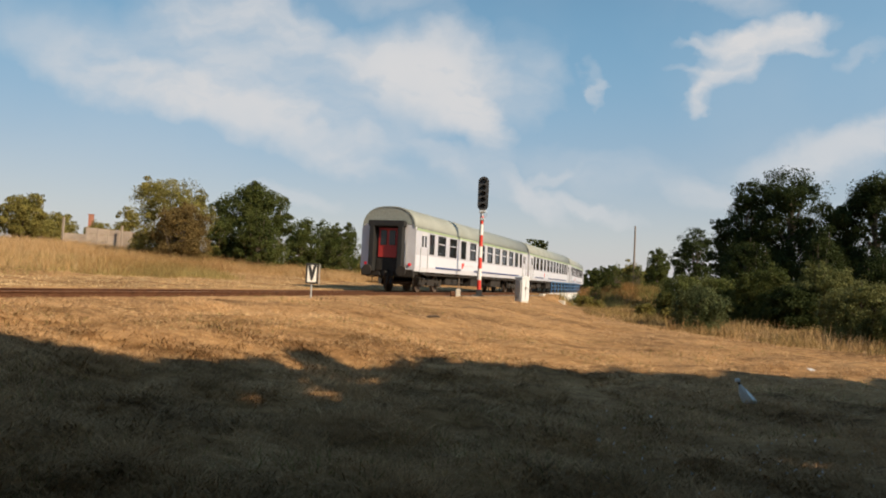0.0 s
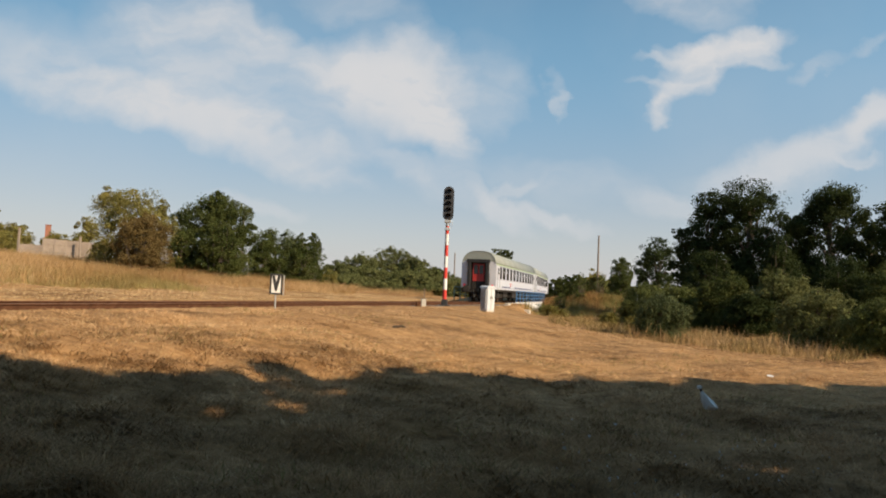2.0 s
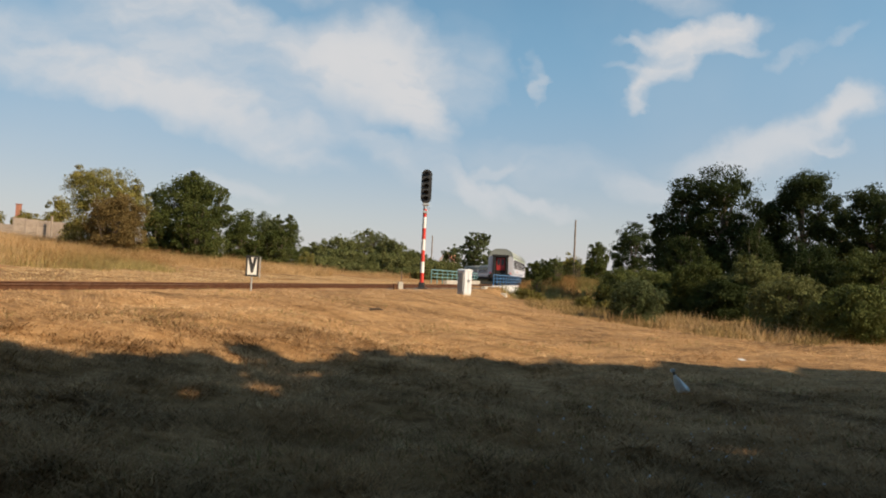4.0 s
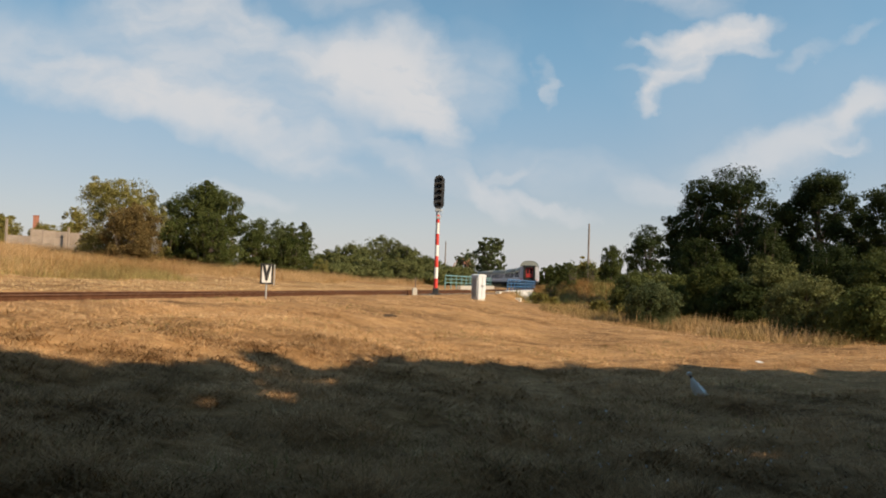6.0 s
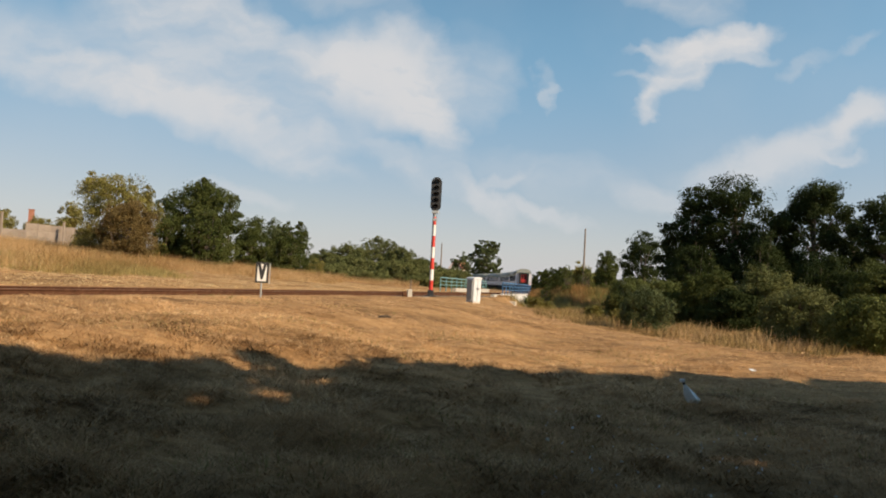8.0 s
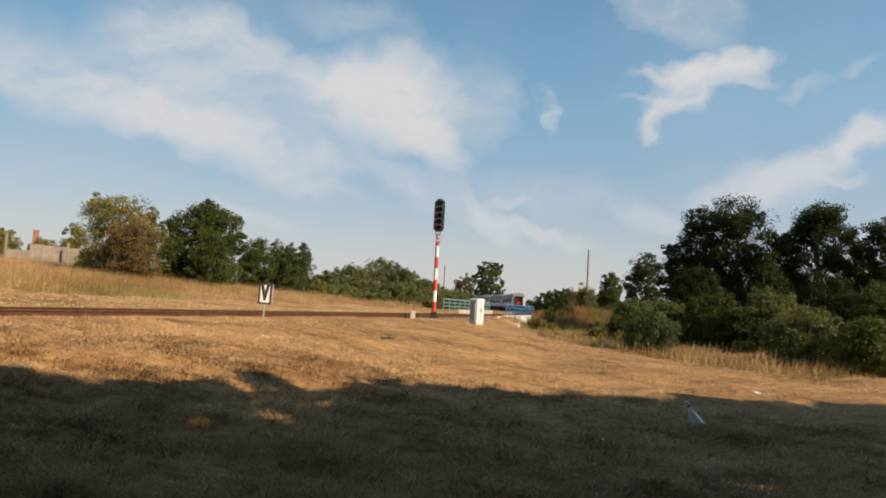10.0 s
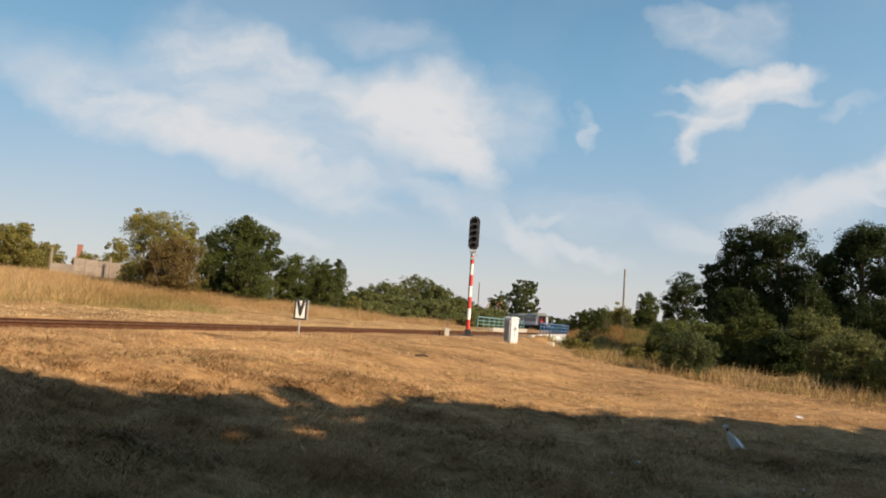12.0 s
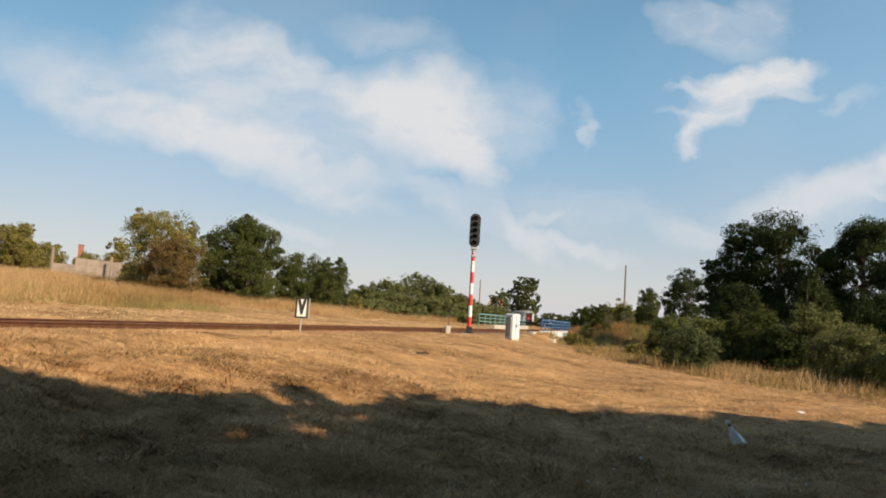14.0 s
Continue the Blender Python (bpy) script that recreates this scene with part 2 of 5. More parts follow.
M = {
    "soil": material("dry_field", (0.12, 0.063, 0.027), (0.48, 0.29, 0.135), 0.95, 0.5, 6.0, 0.8, depth=0.06, spec=0.1, stretch=(0.6, 1.3, 1)),
    "thatch": material("dry_grass_blades", (0.42, 0.255, 0.125), (0.76, 0.52, 0.29), 0.8, 0.35, 1.6, 0, island=0.26, trans=0.2, spec=0.15, stretch=(0.6, 1.3, 1)),
    # brown hay; its colour is set darker to add to the near shade
    "hay": material("matted_hay_shade_toned", (0.15, 0.085, 0.035), (0.46, 0.285, 0.135), 0.85, 1.6, 5.0, 0, island=0.42, trans=0.15, spec=0.1),
    "weeds": material("brown_weeds", (0.17, 0.13, 0.05), (0.36, 0.25, 0.11), 0.8, 0.3, 1.0, 0, island=0.4, trans=0.25, spec=0.15),
    "olivegrass": material("olive_grass", (0.24, 0.20, 0.07), (0.40, 0.315, 0.13), 0.8, 0.2, 1.0, 0, island=0.3, trans=0.25, spec=0.15),
    "russet": material("russet_grass", (0.28, 0.15, 0.06), (0.38, 0.23, 0.09), 0.8, 0.3, 1.0, 0, island=0.4, trans=0.25, spec=0.15),
    "band": material("grey_white_window_band", (0.46, 0.47, 0.54), (0.53, 0.54, 0.61), 0.4, 0.8, 10, 0.02),
    "endgrey": material("dirty_grey_coach_end", (0.52, 0.52, 0.57), (0.62, 0.62, 0.67), 0.55, 1.2, 14, 0.05),
    "dullred": material("dull_red_door", (0.34, 0.022, 0.02), (0.45, 0.038, 0.032), 0.5, 2, 20, 0.03),
    "oldwall": material("brown_grey_fence_concrete", (0.22, 0.175, 0.14), (0.33, 0.27, 0.22), 0.9, 1.2, 18, 0.3, rand=0.12),
    "straw": material("pale_straw", (0.46, 0.31, 0.15), (0.72, 0.54, 0.31), 0.7, 0.5, 2.5, 0, island=0.4, trans=0.2, spec=0.2),
    "tall": material("tall_dry_grass", (0.40, 0.255, 0.12), (0.56, 0.39, 0.205), 0.8, 0.12, 0.7, 0, island=0.35, trans=0.25, spec=0.15),
    "greengrass": material("green_grass", (0.17, 0.17, 0.055), (0.30, 0.26, 0.10), 0.8, 0.2, 1.0, 0, island=0.35, trans=0.25, spec=0.15),
    "ballast": material("ballast_stone", (0.075, 0.045, 0.03), (0.15, 0.095, 0.07), 1.0, 3.0, 14.0, 1.0, depth=0.06, spec=0.03),
    "stone": material("ballast_pieces", (0.18, 0.145, 0.12), (0.33, 0.28, 0.24), 1.0, 3.0, 14.0, 0, island=0.4, spec=0.05),
    "rust": material("rusty_steel", (0.065, 0.03, 0.018), (0.13, 0.062, 0.035), 1.0, 5, 60, 0.3, 0.0, spec=0.05),
    "railtop": material("worn_rail_head", (0.12, 0.075, 0.055), (0.20, 0.14, 0.11), 0.8, 5, 60, 0.05, 0.1, spec=0.2),
    "sleeper": material("old_wooden_sleeper", (0.06, 0.038, 0.028), (0.12, 0.08, 0.058), 1.0, 3, 30, 0.5, rand=0.3, spec=0.05),
    "white": material("white_coach_paint", (0.60, 0.62, 0.71), (0.68, 0.70, 0.78), 0.35, 0.6, 8, 0.02),
    "greypaint": material("pale_grey_coach_paint", (0.52, 0.53, 0.57), (0.58, 0.59, 0.63), 0.45, 0.8, 10, 0.02),
    "roof": material("dusty_green_grey_roof", (0.21, 0.225, 0.205), (0.29, 0.31, 0.28), 0.6, 0.7, 12, 0.1),
    "green": material("light_green_stripe", (0.33, 0.43, 0.24), (0.38, 0.48, 0.28), 0.45, 1, 10, 0),
    "blue": material("dark_blue_stripe", (0.03, 0.05, 0.16), (0.04, 0.07, 0.20), 0.4, 1, 10, 0),
    "red": material("red_paint", (0.55, 0.035, 0.025), (0.68, 0.06, 0.04), 0.45, 2, 20, 0.03),
    "black": material("black_rubber", (0.008, 0.008, 0.009), (0.02, 0.02, 0.02), 0.7, 3, 30, 0.1),
    "under": material("dirty_underframe", (0.012, 0.010, 0.009), (0.036, 0.028, 0.022), 0.85, 2, 18, 0.3),
    "wheel": material("wheel_steel", (0.10, 0.07, 0.05), (0.2, 0.15, 0.12), 0.6, 4, 30, 0.15, 0.5),
    "steel": material("galvanised_steel", (0.42, 0.43, 0.44), (0.56, 0.57, 0.58), 0.45, 3, 30, 0.05, 0.6),
    "signalwhite": material("white_mast_paint", (0.74, 0.72, 0.70), (0.84, 0.83, 0.81), 0.5, 3, 25, 0.05),
    "signalblack": material("matt_black_paint", (0.012, 0.013, 0.015), (0.03, 0.03, 0.034), 0.55, 3, 25, 0.05),
    "lens": material("dark_lens", (0.02, 0.02, 0.022), (0.04, 0.035, 0.03), 0.12, 3, 25, 0),
    "cabinet": material("off_white_cabinet_paint", (0.55, 0.57, 0.60), (0.66, 0.68, 0.71), 0.5, 2, 20, 0.05),
    "concrete": material("weathered_concrete", (0.40, 0.36, 0.31), (0.55, 0.51, 0.45), 0.9, 1.2, 18, 0.3, rand=0.12),
    "blueiron": material("blue_railing_paint", (0.04, 0.12, 0.27), (0.07, 0.18, 0.36), 0.5, 3, 25, 0.05),
    "greeniron": material("blue_green_railing_paint", (0.12, 0.25, 0.26), (0.18, 0.33, 0.33), 0.5, 3, 25, 0.05),
    "brick": material("red_brick", (0.20, 0.085, 0.055), (0.30, 0.13, 0.085), 0.9, 3, 20, 0.2, rand=0.2),
    "wood": material("weathered_pole_wood", (0.14, 0.11, 0.085), (0.26, 0.21, 0.17), 0.9, 2, 20, 0.3, stretch=(6, 6, 0.5)),
    "bark": material("bark", (0.07, 0.052, 0.04), (0.16, 0.125, 0.095), 0.95, 2, 14, 0.6, stretch=(3, 3, 0.6)),
    "plastic": material("white_plastic_film", (0.75, 0.76, 0.78), (0.86, 0.87, 0.88), 0.4, 4, 30, 0.3),
    "water": material("still_water", (0.02, 0.025, 0.018), (0.03, 0.035, 0.025), 0.08, 1, 10, 0.1),
    "plaster": material("pale_plaster", (0.62, 0.58, 0.52), (0.74, 0.70, 0.64), 0.9, 1, 12, 0.1),
    "tile": material("red_roof_tile", (0.36, 0.14, 0.08), (0.46, 0.20, 0.12), 0.85, 2, 16, 0.3),
    "stick": material("dead_wood", (0.05, 0.035, 0.025), (0.10, 0.07, 0.05), 0.9, 4, 20, 0.3),
}
FOLIAGE = {}


def foliage(name, a, b):
    if name not in FOLIAGE:
        FOLIAGE[name] = material("leaves_" + name, a, b, 0.6, 0.45, 1.6, 0, island=0.2, trans=0.25, spec=0.08)
    return FOLIAGE[name]


def glass_material():
    mt = bpy.data.materials.new("tinted_coach_glass")
    mt.use_nodes = True
    bs = mt.node_tree.nodes["Principled BSDF"]
    bs.inputs["Base Color"].default_value = (0.012, 0.014, 0.016, 1)
    bs.inputs["Roughness"].default_value = 0.06
    return mt


def lamp_material():
    mt = bpy.data.materials.new("lit_red_tail_lamp")
    mt.use_nodes = True
    bs = mt.node_tree.nodes["Principled BSDF"]
    bs.inputs["Base Color"].default_value = (0.6, 0.02, 0.03, 1)
    bs.inputs["Emission Color"].default_value = (1.0, 0.04, 0.06, 1)
    bs.inputs["Emission Strength"].default_value = 0.25
    return mt


M["glass"], M["taillamp"] = glass_material(), lamp_material()


# ---- mesh helpers ----
def box(bm, x0, y0, z0, x1, y1, z1, bevel=0.0):
    vs = [bm.verts.new(c) for c in ((x0, y0, z0), (x1, y0, z0), (x1, y1, z0), (x0, y1, z0), (x0, y0, z1), (x1, y0, z1), (x1, y1, z1), (x0, y1, z1))]
    fs = [bm.faces.new([vs[i] for i in f]) for f in ((3, 2, 1, 0), (4, 5, 6, 7), (0, 1, 5, 4), (1, 2, 6, 5), (2, 3, 7, 6), (3, 0, 4, 7))]
    if bevel:
        es = list({e for f in fs for e in f.edges})
        bmesh.ops.bevel(bm, geom=es, offset=bevel, segments=2, affect="EDGES", profile=0.6)
    return bm


def tube(bm, a, b, r0, r1=None, n=10):
    a, b = Vector(a), Vector(b)
    r1 = r0 if r1 is None else r1
    q = (b - a).to_track_quat("Z", "Y")
    ra = [bm.verts.new(a + q @ Vector((r0 * math.cos(2 * math.pi * i / n), r0 * math.sin(2 * math.pi * i / n), 0))) for i in range(n)]
    rb = [bm.verts.new(b + q @ Vector((r1 * math.cos(2 * math.pi * i / n), r1 * math.sin(2 * math.pi * i / n), 0))) for i in range(n)]
    for i in range(n):
        bm.faces.new((ra[i], ra[(i + 1) % n], rb[(i + 1) % n], rb[i]))
    bm.faces.new(ra[::-1]), bm.faces.new(rb)
    return bm


def extrude_profile(bm, pts, y0, y1, closed=True, caps=True):
    """A closed outline in x, z, drawn out along y."""
    a = [bm.verts.new((x, y0, z)) for x, z in pts]
    b = [bm.verts.new((x, y1, z)) for x, z in pts]
    n = len(pts)
    for i in range(n if closed else n - 1):
        bm.faces.new((a[i], a[(i + 1) % n], b[(i + 1) % n], b[i]))
    if caps:
        bm.faces.new(a[::-1]), bm.faces.new(b)
    return bm


def to_mesh(name, bm, mat, smooth=False):
    bmesh.ops.recalc_face_normals(bm, faces=bm.faces[:])
    me = bpy.data.meshes.new(name)
    bm.to_mesh(me)
    bm.free()
    me.materials.append(mat)
    if smooth:
        me.polygons.foreach_set("use_smooth", [True] * len(me.polygons))
    return me


def part(name, bm, mat, parent=None, label="", m=None, smooth=False):
    ob = new(name, to_mesh(name, bm, mat, smooth))
    if parent:
        ob.parent = parent
    if m is not None:
        ob.matrix_basis = m
    if label:
        ob["label"] = label
    return ob


def empty(name, m=None):
    ob = new(name)
    ob.empty_display_size = 0.3
    if m is not None:
        ob.matrix_basis = m
    return ob


def quick_mesh(name, verts, faces, mat):
    """A mesh from numpy arrays; all faces have the same number of corners."""
    verts, faces = np.asarray(verts, np.float32), np.asarray(faces, np.int32)
    me = bpy.data.meshes.new(name)
    k = faces.shape[1]
    me.vertices.add(len(verts))
    me.vertices.foreach_set("co", verts.ravel())
    me.loops.add(faces.size)
    me.loops.foreach_set("vertex_index", faces.ravel())
    me.polygons.add(len(faces))
    me.polygons.foreach_set("loop_start", np.arange(0, faces.size, k, dtype=np.int32))
    me.polygons.foreach_set("loop_total", np.full(len(faces), k, np.int32))
    me.update(calc_edges=True)
    me.materials.append(mat)
    return me


# ---- the line of the railway ----
RAIL_TOP = 0.95
SPEED = 12.53                      # metres a second
S = np.arange(-90.0, 341.0, 1.0)   # metres along the line; 0 is the tail of the train at the start
_k = np.interp(S, [-40, 0, 40, 80, 120, 160, 200, 260], [-0.0014, -0.00056, -0.0019, -0.00311, -0.00196, -0.00276, -0.00279, -0.00279])
LH = np.cumsum(_k)
LH += 0.293 - LH[90]
LX, LY = np.cumsum(np.sin(LH)), np.cumsum(np.cos(LH))
LX, LY = LX - LX[90] - 4.48, LY - LY[90] + 34.99


def line(s, u=0.0, z=0.0):
    """The place s metres along the line and u metres to its right."""
    h = float(np.interp(s, S, LH))
    return Vector((float(np.interp(s, S, LX)) + u * math.cos(h), float(np.interp(s, S, LY)) - u * math.sin(h), z))


def heading(s):
    return float(np.interp(s, S, LH))


def on_line(s, u=0.0, z=0.0):
    """Pose with +y along the line and +x to its right."""
    return Matrix.Translation(line(s, u, z)) @ Matrix.Rotation(-heading(s), 4, "Z")


def line_coords(x, y):
    x, y = np.asarray(x, float).ravel(), np.asarray(y, float).ravel()
    s, u = np.zeros_like(x), np.zeros_like(x)
    for i in range(0, len(x), 4000):
        dx, dy = x[i:i + 4000, None] - LX, y[i:i + 4000, None] - LY
        j = np.argmin(dx * dx + dy * dy, axis=1)
        r = np.arange(len(j))
        s[i:i + 4000] = S[j] + dx[r, j] * np.sin(LH[j]) + dy[r, j] * np.cos(LH[j])
        u[i:i + 4000] = dx[r, j] * np.cos(LH[j]) - dy[r, j] * np.sin(LH[j])
    return s, u


def sstep(a, b, v):
    t = np.clip((v - a) / (b - a), 0, 1)
    return t * t * (3 - 2 * t)


def value_noise(x, y, seed=0):
    """Smooth noise from 0 to 1 with a period of about one metre."""
    ix, iy = np.floor(x), np.floor(y)
    fx, fy = x - ix, y - iy
    fx, fy = fx * fx * (3 - 2 * fx), fy * fy * (3 - 2 * fy)

    def at(a, b):
        h = np.sin(a * 127.1 + b * 311.7 + seed * 74.7) * 43758.5453
        return h - np.floor(h)
    return (at(ix, iy) * (1 - fx) + at(ix + 1, iy) * fx) * (1 - fy) + (at(ix, iy + 1) * (1 - fx) + at(ix + 1, iy + 1) * fx) * fy


def height(x, y):
    """Height of the ground."""
    x, y = np.asarray(x, float).ravel(), np.asarray(y, float).ravel()
    s, u = line_coords(x, y)
    reach = 14.5 - 10.3 * sstep(5, 21, s)
    near = 0.89 * (1 - sstep(2.6, reach, u))
    far = 0.93 + 0.22 * sstep(3, 12, -u)
    hill = 2.45 * (1 - np.exp(-np.clip(-u - 9, 0, 200) / 24)) * np.clip(-2.8 * x / np.maximum(y, 12), 0, 1)
    z = np.where(u > 0, near, far + hill)
    # the low ground far off on both sides, and the mound beyond the bridge
    z = z - 0.5 * sstep(60, 140, y) * sstep(20, 60, np.abs(u))
    z = z + 1.7 * np.exp(-((x - 15.2) ** 2 + (y - 77) ** 2) / 60) * sstep(2.6, 7, u)
    ditch = sstep(8.2, 3.6, np.abs(s - 39.5)) * sstep(60, 40, np.abs(u))
    z = z - 2.2 * ditch
    lumps = 0.05 * np.sin(x * 0.9 + 1.3 * np.sin(y * 0.55)) * np.sin(y * 0.8 + np.sin(x * 0.6)) + 0.02 * np.sin(x * 2.7 + y * 1.1) * np.sin(y * 3.1 - x * 0.7)
    d = np.hypot(x, y)
    lumps = lumps + 0.12 * (value_noise(x / 2.6, y / 1.7, 1) - 0.5) + 0.14 * (value_noise(x / 0.95, y / 0.7, 2) - 0.5) * np.interp(d, [14, 40], [1, 0.5])
    lumps = lumps + 0.09 * (value_noise(x / 0.4, y / 0.36, 3) - 0.5) * np.interp(d, [12, 24], [1, 0])
    z = z + lumps * sstep(2.6, 4.5, np.abs(u)) * sstep(300, 100, np.hypot(x, y))
    bed = sstep(2.3, 1.6, np.abs(u)) * (np.abs(s - 38) > 10)
    shoulder = 0.16 * sstep(-6, 2, s) * sstep(3.4, 2.2, u) * (u > 0) * (np.abs(s - 38) > 10)
    return z - 0.35 * bed - shoulder


def hz(x, y):
    return float(height([x], [y])[0])


def spread(lo, hi, fine_lo, fine_hi, step, growth, coarse_lo, coarse_hi, cap=0.55):
    """Grid lines: fine in the middle, widening slowly up to the coarse limits and fast beyond."""
    sides = []
    for start, limit, end, sg in ((fine_lo, coarse_lo, lo, -1), (fine_hi, coarse_hi, hi, 1)):
        v, d, out = start, step, []
        while sg * v < sg * end:
            d = min(d * growth, cap) if sg * v < sg * limit else d * 1.18
            v = v + sg * d
            out.append(v if sg * v < sg * end else end)
        sides.append(out)
    return np.concatenate([sides[0][::-1], np.arange(fine_lo, fine_hi + step / 2, step), sides[1]])


def make_ground():
    xs, ys = spread(-4000, 4000, -9, 11, 0.15, 1.03, -45, 50), spread(-4000, 4200, 3.5, 15, 0.15, 1.03, -6, 105)
    gx, gy = np.meshgrid(xs, ys)
    z = height(gx, gy)
    nx, ny = len(xs), len(ys)
    idx = np.arange(nx * ny).reshape(ny, nx)
    faces = np.stack([idx[:-1, :-1], idx[:-1, 1:], idx[1:, 1:], idx[1:, :-1]], -1).reshape(-1, 4)
    me = quick_mesh("ground", np.stack([gx.ravel(), gy.ravel(), z], -1), faces, M["soil"])
    me.polygons.foreach_set("use_smooth", [True] * len(me.polygons))
    tagged(new("ground", me), "sun-dried mown field sloping up to the railway", "ground", kind="structure")


make_ground()


def sweep(profile, s0, s1, step=2.0):
    """A closed outline (u, z) drawn out along the line."""
    ss = np.arange(s0, s1 + step / 2, step)
    bm = bmesh.new()
    rings = [[bm.verts.new(line(s, u, z)) for u, z in profile] for s in ss]
    n = len(profile)
    for a, b in zip(rings, rings[1:]):
        for i in range(n):
            bm.faces.new((a[i], a[(i + 1) % n], b[(i + 1) % n], b[i]))
    bm.faces.new(rings[0]), bm.faces.new(rings[-1][::-1])
    return bm


def make_track():
    t = tagged(empty("railway_track"), "single railway track with rusty rails on old sleepers", "railway track", kind="structure")
    part("ballast_bed", sweep([(-2.3, 0.40), (-1.7, 0.76), (1.7, 0.76), (2.5, 0.48)], -85, 29, 2), M["ballast"], t)
    part("ballast_bed", sweep([(-2.3, 0.40), (-1.7, 0.76), (1.7, 0.76), (2.5, 0.48)], 47, 335, 3), M["ballast"], t)
    for u in (-0.7535, 0.7535):
        prof = [(-0.075, -0.172), (0.075, -0.172), (0.075, -0.16), (0.012, -0.14), (0.012, -0.05), (0.036, -0.035), (0.036, -0.004), (-0.036, -0.004), (-0.036, -0.035), (-0.012, -0.05), (-0.012, -0.14), (-0.075, -0.16)]
        r = part("rail", sweep([(u + a, RAIL_TOP + b) for a, b in prof], -85, 335, 2), M["rust"], t)
        part("rail_head", sweep([(u - 0.034, RAIL_TOP - 0.004), (u + 0.034, RAIL_TOP - 0.004), (u + 0.03, RAIL_TOP), (u - 0.03, RAIL_TOP)], -85, 335, 2), M["railtop"], r, "worn bright running surface")
    bm = bmesh.new()
    box(bm, -1.28, -0.125, -0.2, 1.28, 0.125, 0.0, 0.012)
    me = to_mesh("sleeper", bm, M["sleeper"])
    for i in range(230):
        ob = new("sleeper", me)
        ob.parent = t
        ob.matrix_basis = on_line(-42 + i * 0.65, random.uniform(-0.03, 0.03), RAIL_TOP - 0.168)
    # loose stones on both shoulders
    rng = np.random.default_rng(5)
    n = 14000
    s = rng.uniform(-40, 95, n)
    u = rng.uniform(1.0, 2.7, n) * rng.choice([-1, 1], n)
    keep = ((s < 29) | (s > 47)) & ((s > -3 + 6 * rng.random(n)) | (np.abs(u) < 1.6))
    s, u = s[keep], u[keep]
    h = np.interp(s, S, LH)
    px, py = np.interp(s, S, LX) + u * np.cos(h), np.interp(s, S, LY) - u * np.sin(h)
    pz = np.where(np.abs(u) < 1.7, 0.765, 0.765 - (np.abs(u) - 1.7) * 0.12)
    r = rng.uniform(0.02, 0.06, len(s))
    base = np.array([(1, 0, 0), (-1, 0, 0), (0, 1, 0), (0, -1, 0), (0, 0, 0.8), (0, 0, -0.8)])
    tri = np.array([(0, 2, 4), (2, 1, 4), (1, 3, 4), (3, 0, 4), (2, 0, 5), (1, 2, 5), (3, 1, 5), (0, 3, 5)])
    a = rng.uniform(0, 6.28, len(s))
    rot = np.stack([np.cos(a), -np.sin(a), 0 * a, np.sin(a), np.cos(a), 0 * a, 0 * a, 0 * a, 1 + 0 * a], -1).reshape(-1, 3, 3)
    v = np.einsum("nij,kj->nki", rot, base) * (r[:, None, None] * rng.uniform(0.6, 1.3, (len(s), 6, 1)))
    v = v + np.stack([px, py, pz], -1)[:, None, :]
    f = (tri[None] + 6 * np.arange(len(s))[:, None, None]).reshape(-1, 3)
    ob = new("ballast_stones", quick_mesh("ballast_stones", v.reshape(-1, 3), f, M["stone"]))
    ob.parent = t
    ob["kind"] = "stuff"


make_track()


# ---- the train ----
COACH_LEN, COACH_GAP = 24.0, 0.5


def coach_outline():
    """Half outline of the body shell, from the sill up to the eaves, then the arched roof."""
    side = [(1.36, 1.02), (1.41, 1.25), (1.415, 2.0), (1.40, 3.05)]
    roof = [(1.36 * math.cos(a) ** 0.75, 3.05 + 1.0 * math.sin(a) ** 0.95) for a in np.linspace(0.03, math.pi / 2, 12)]
    return side, roof


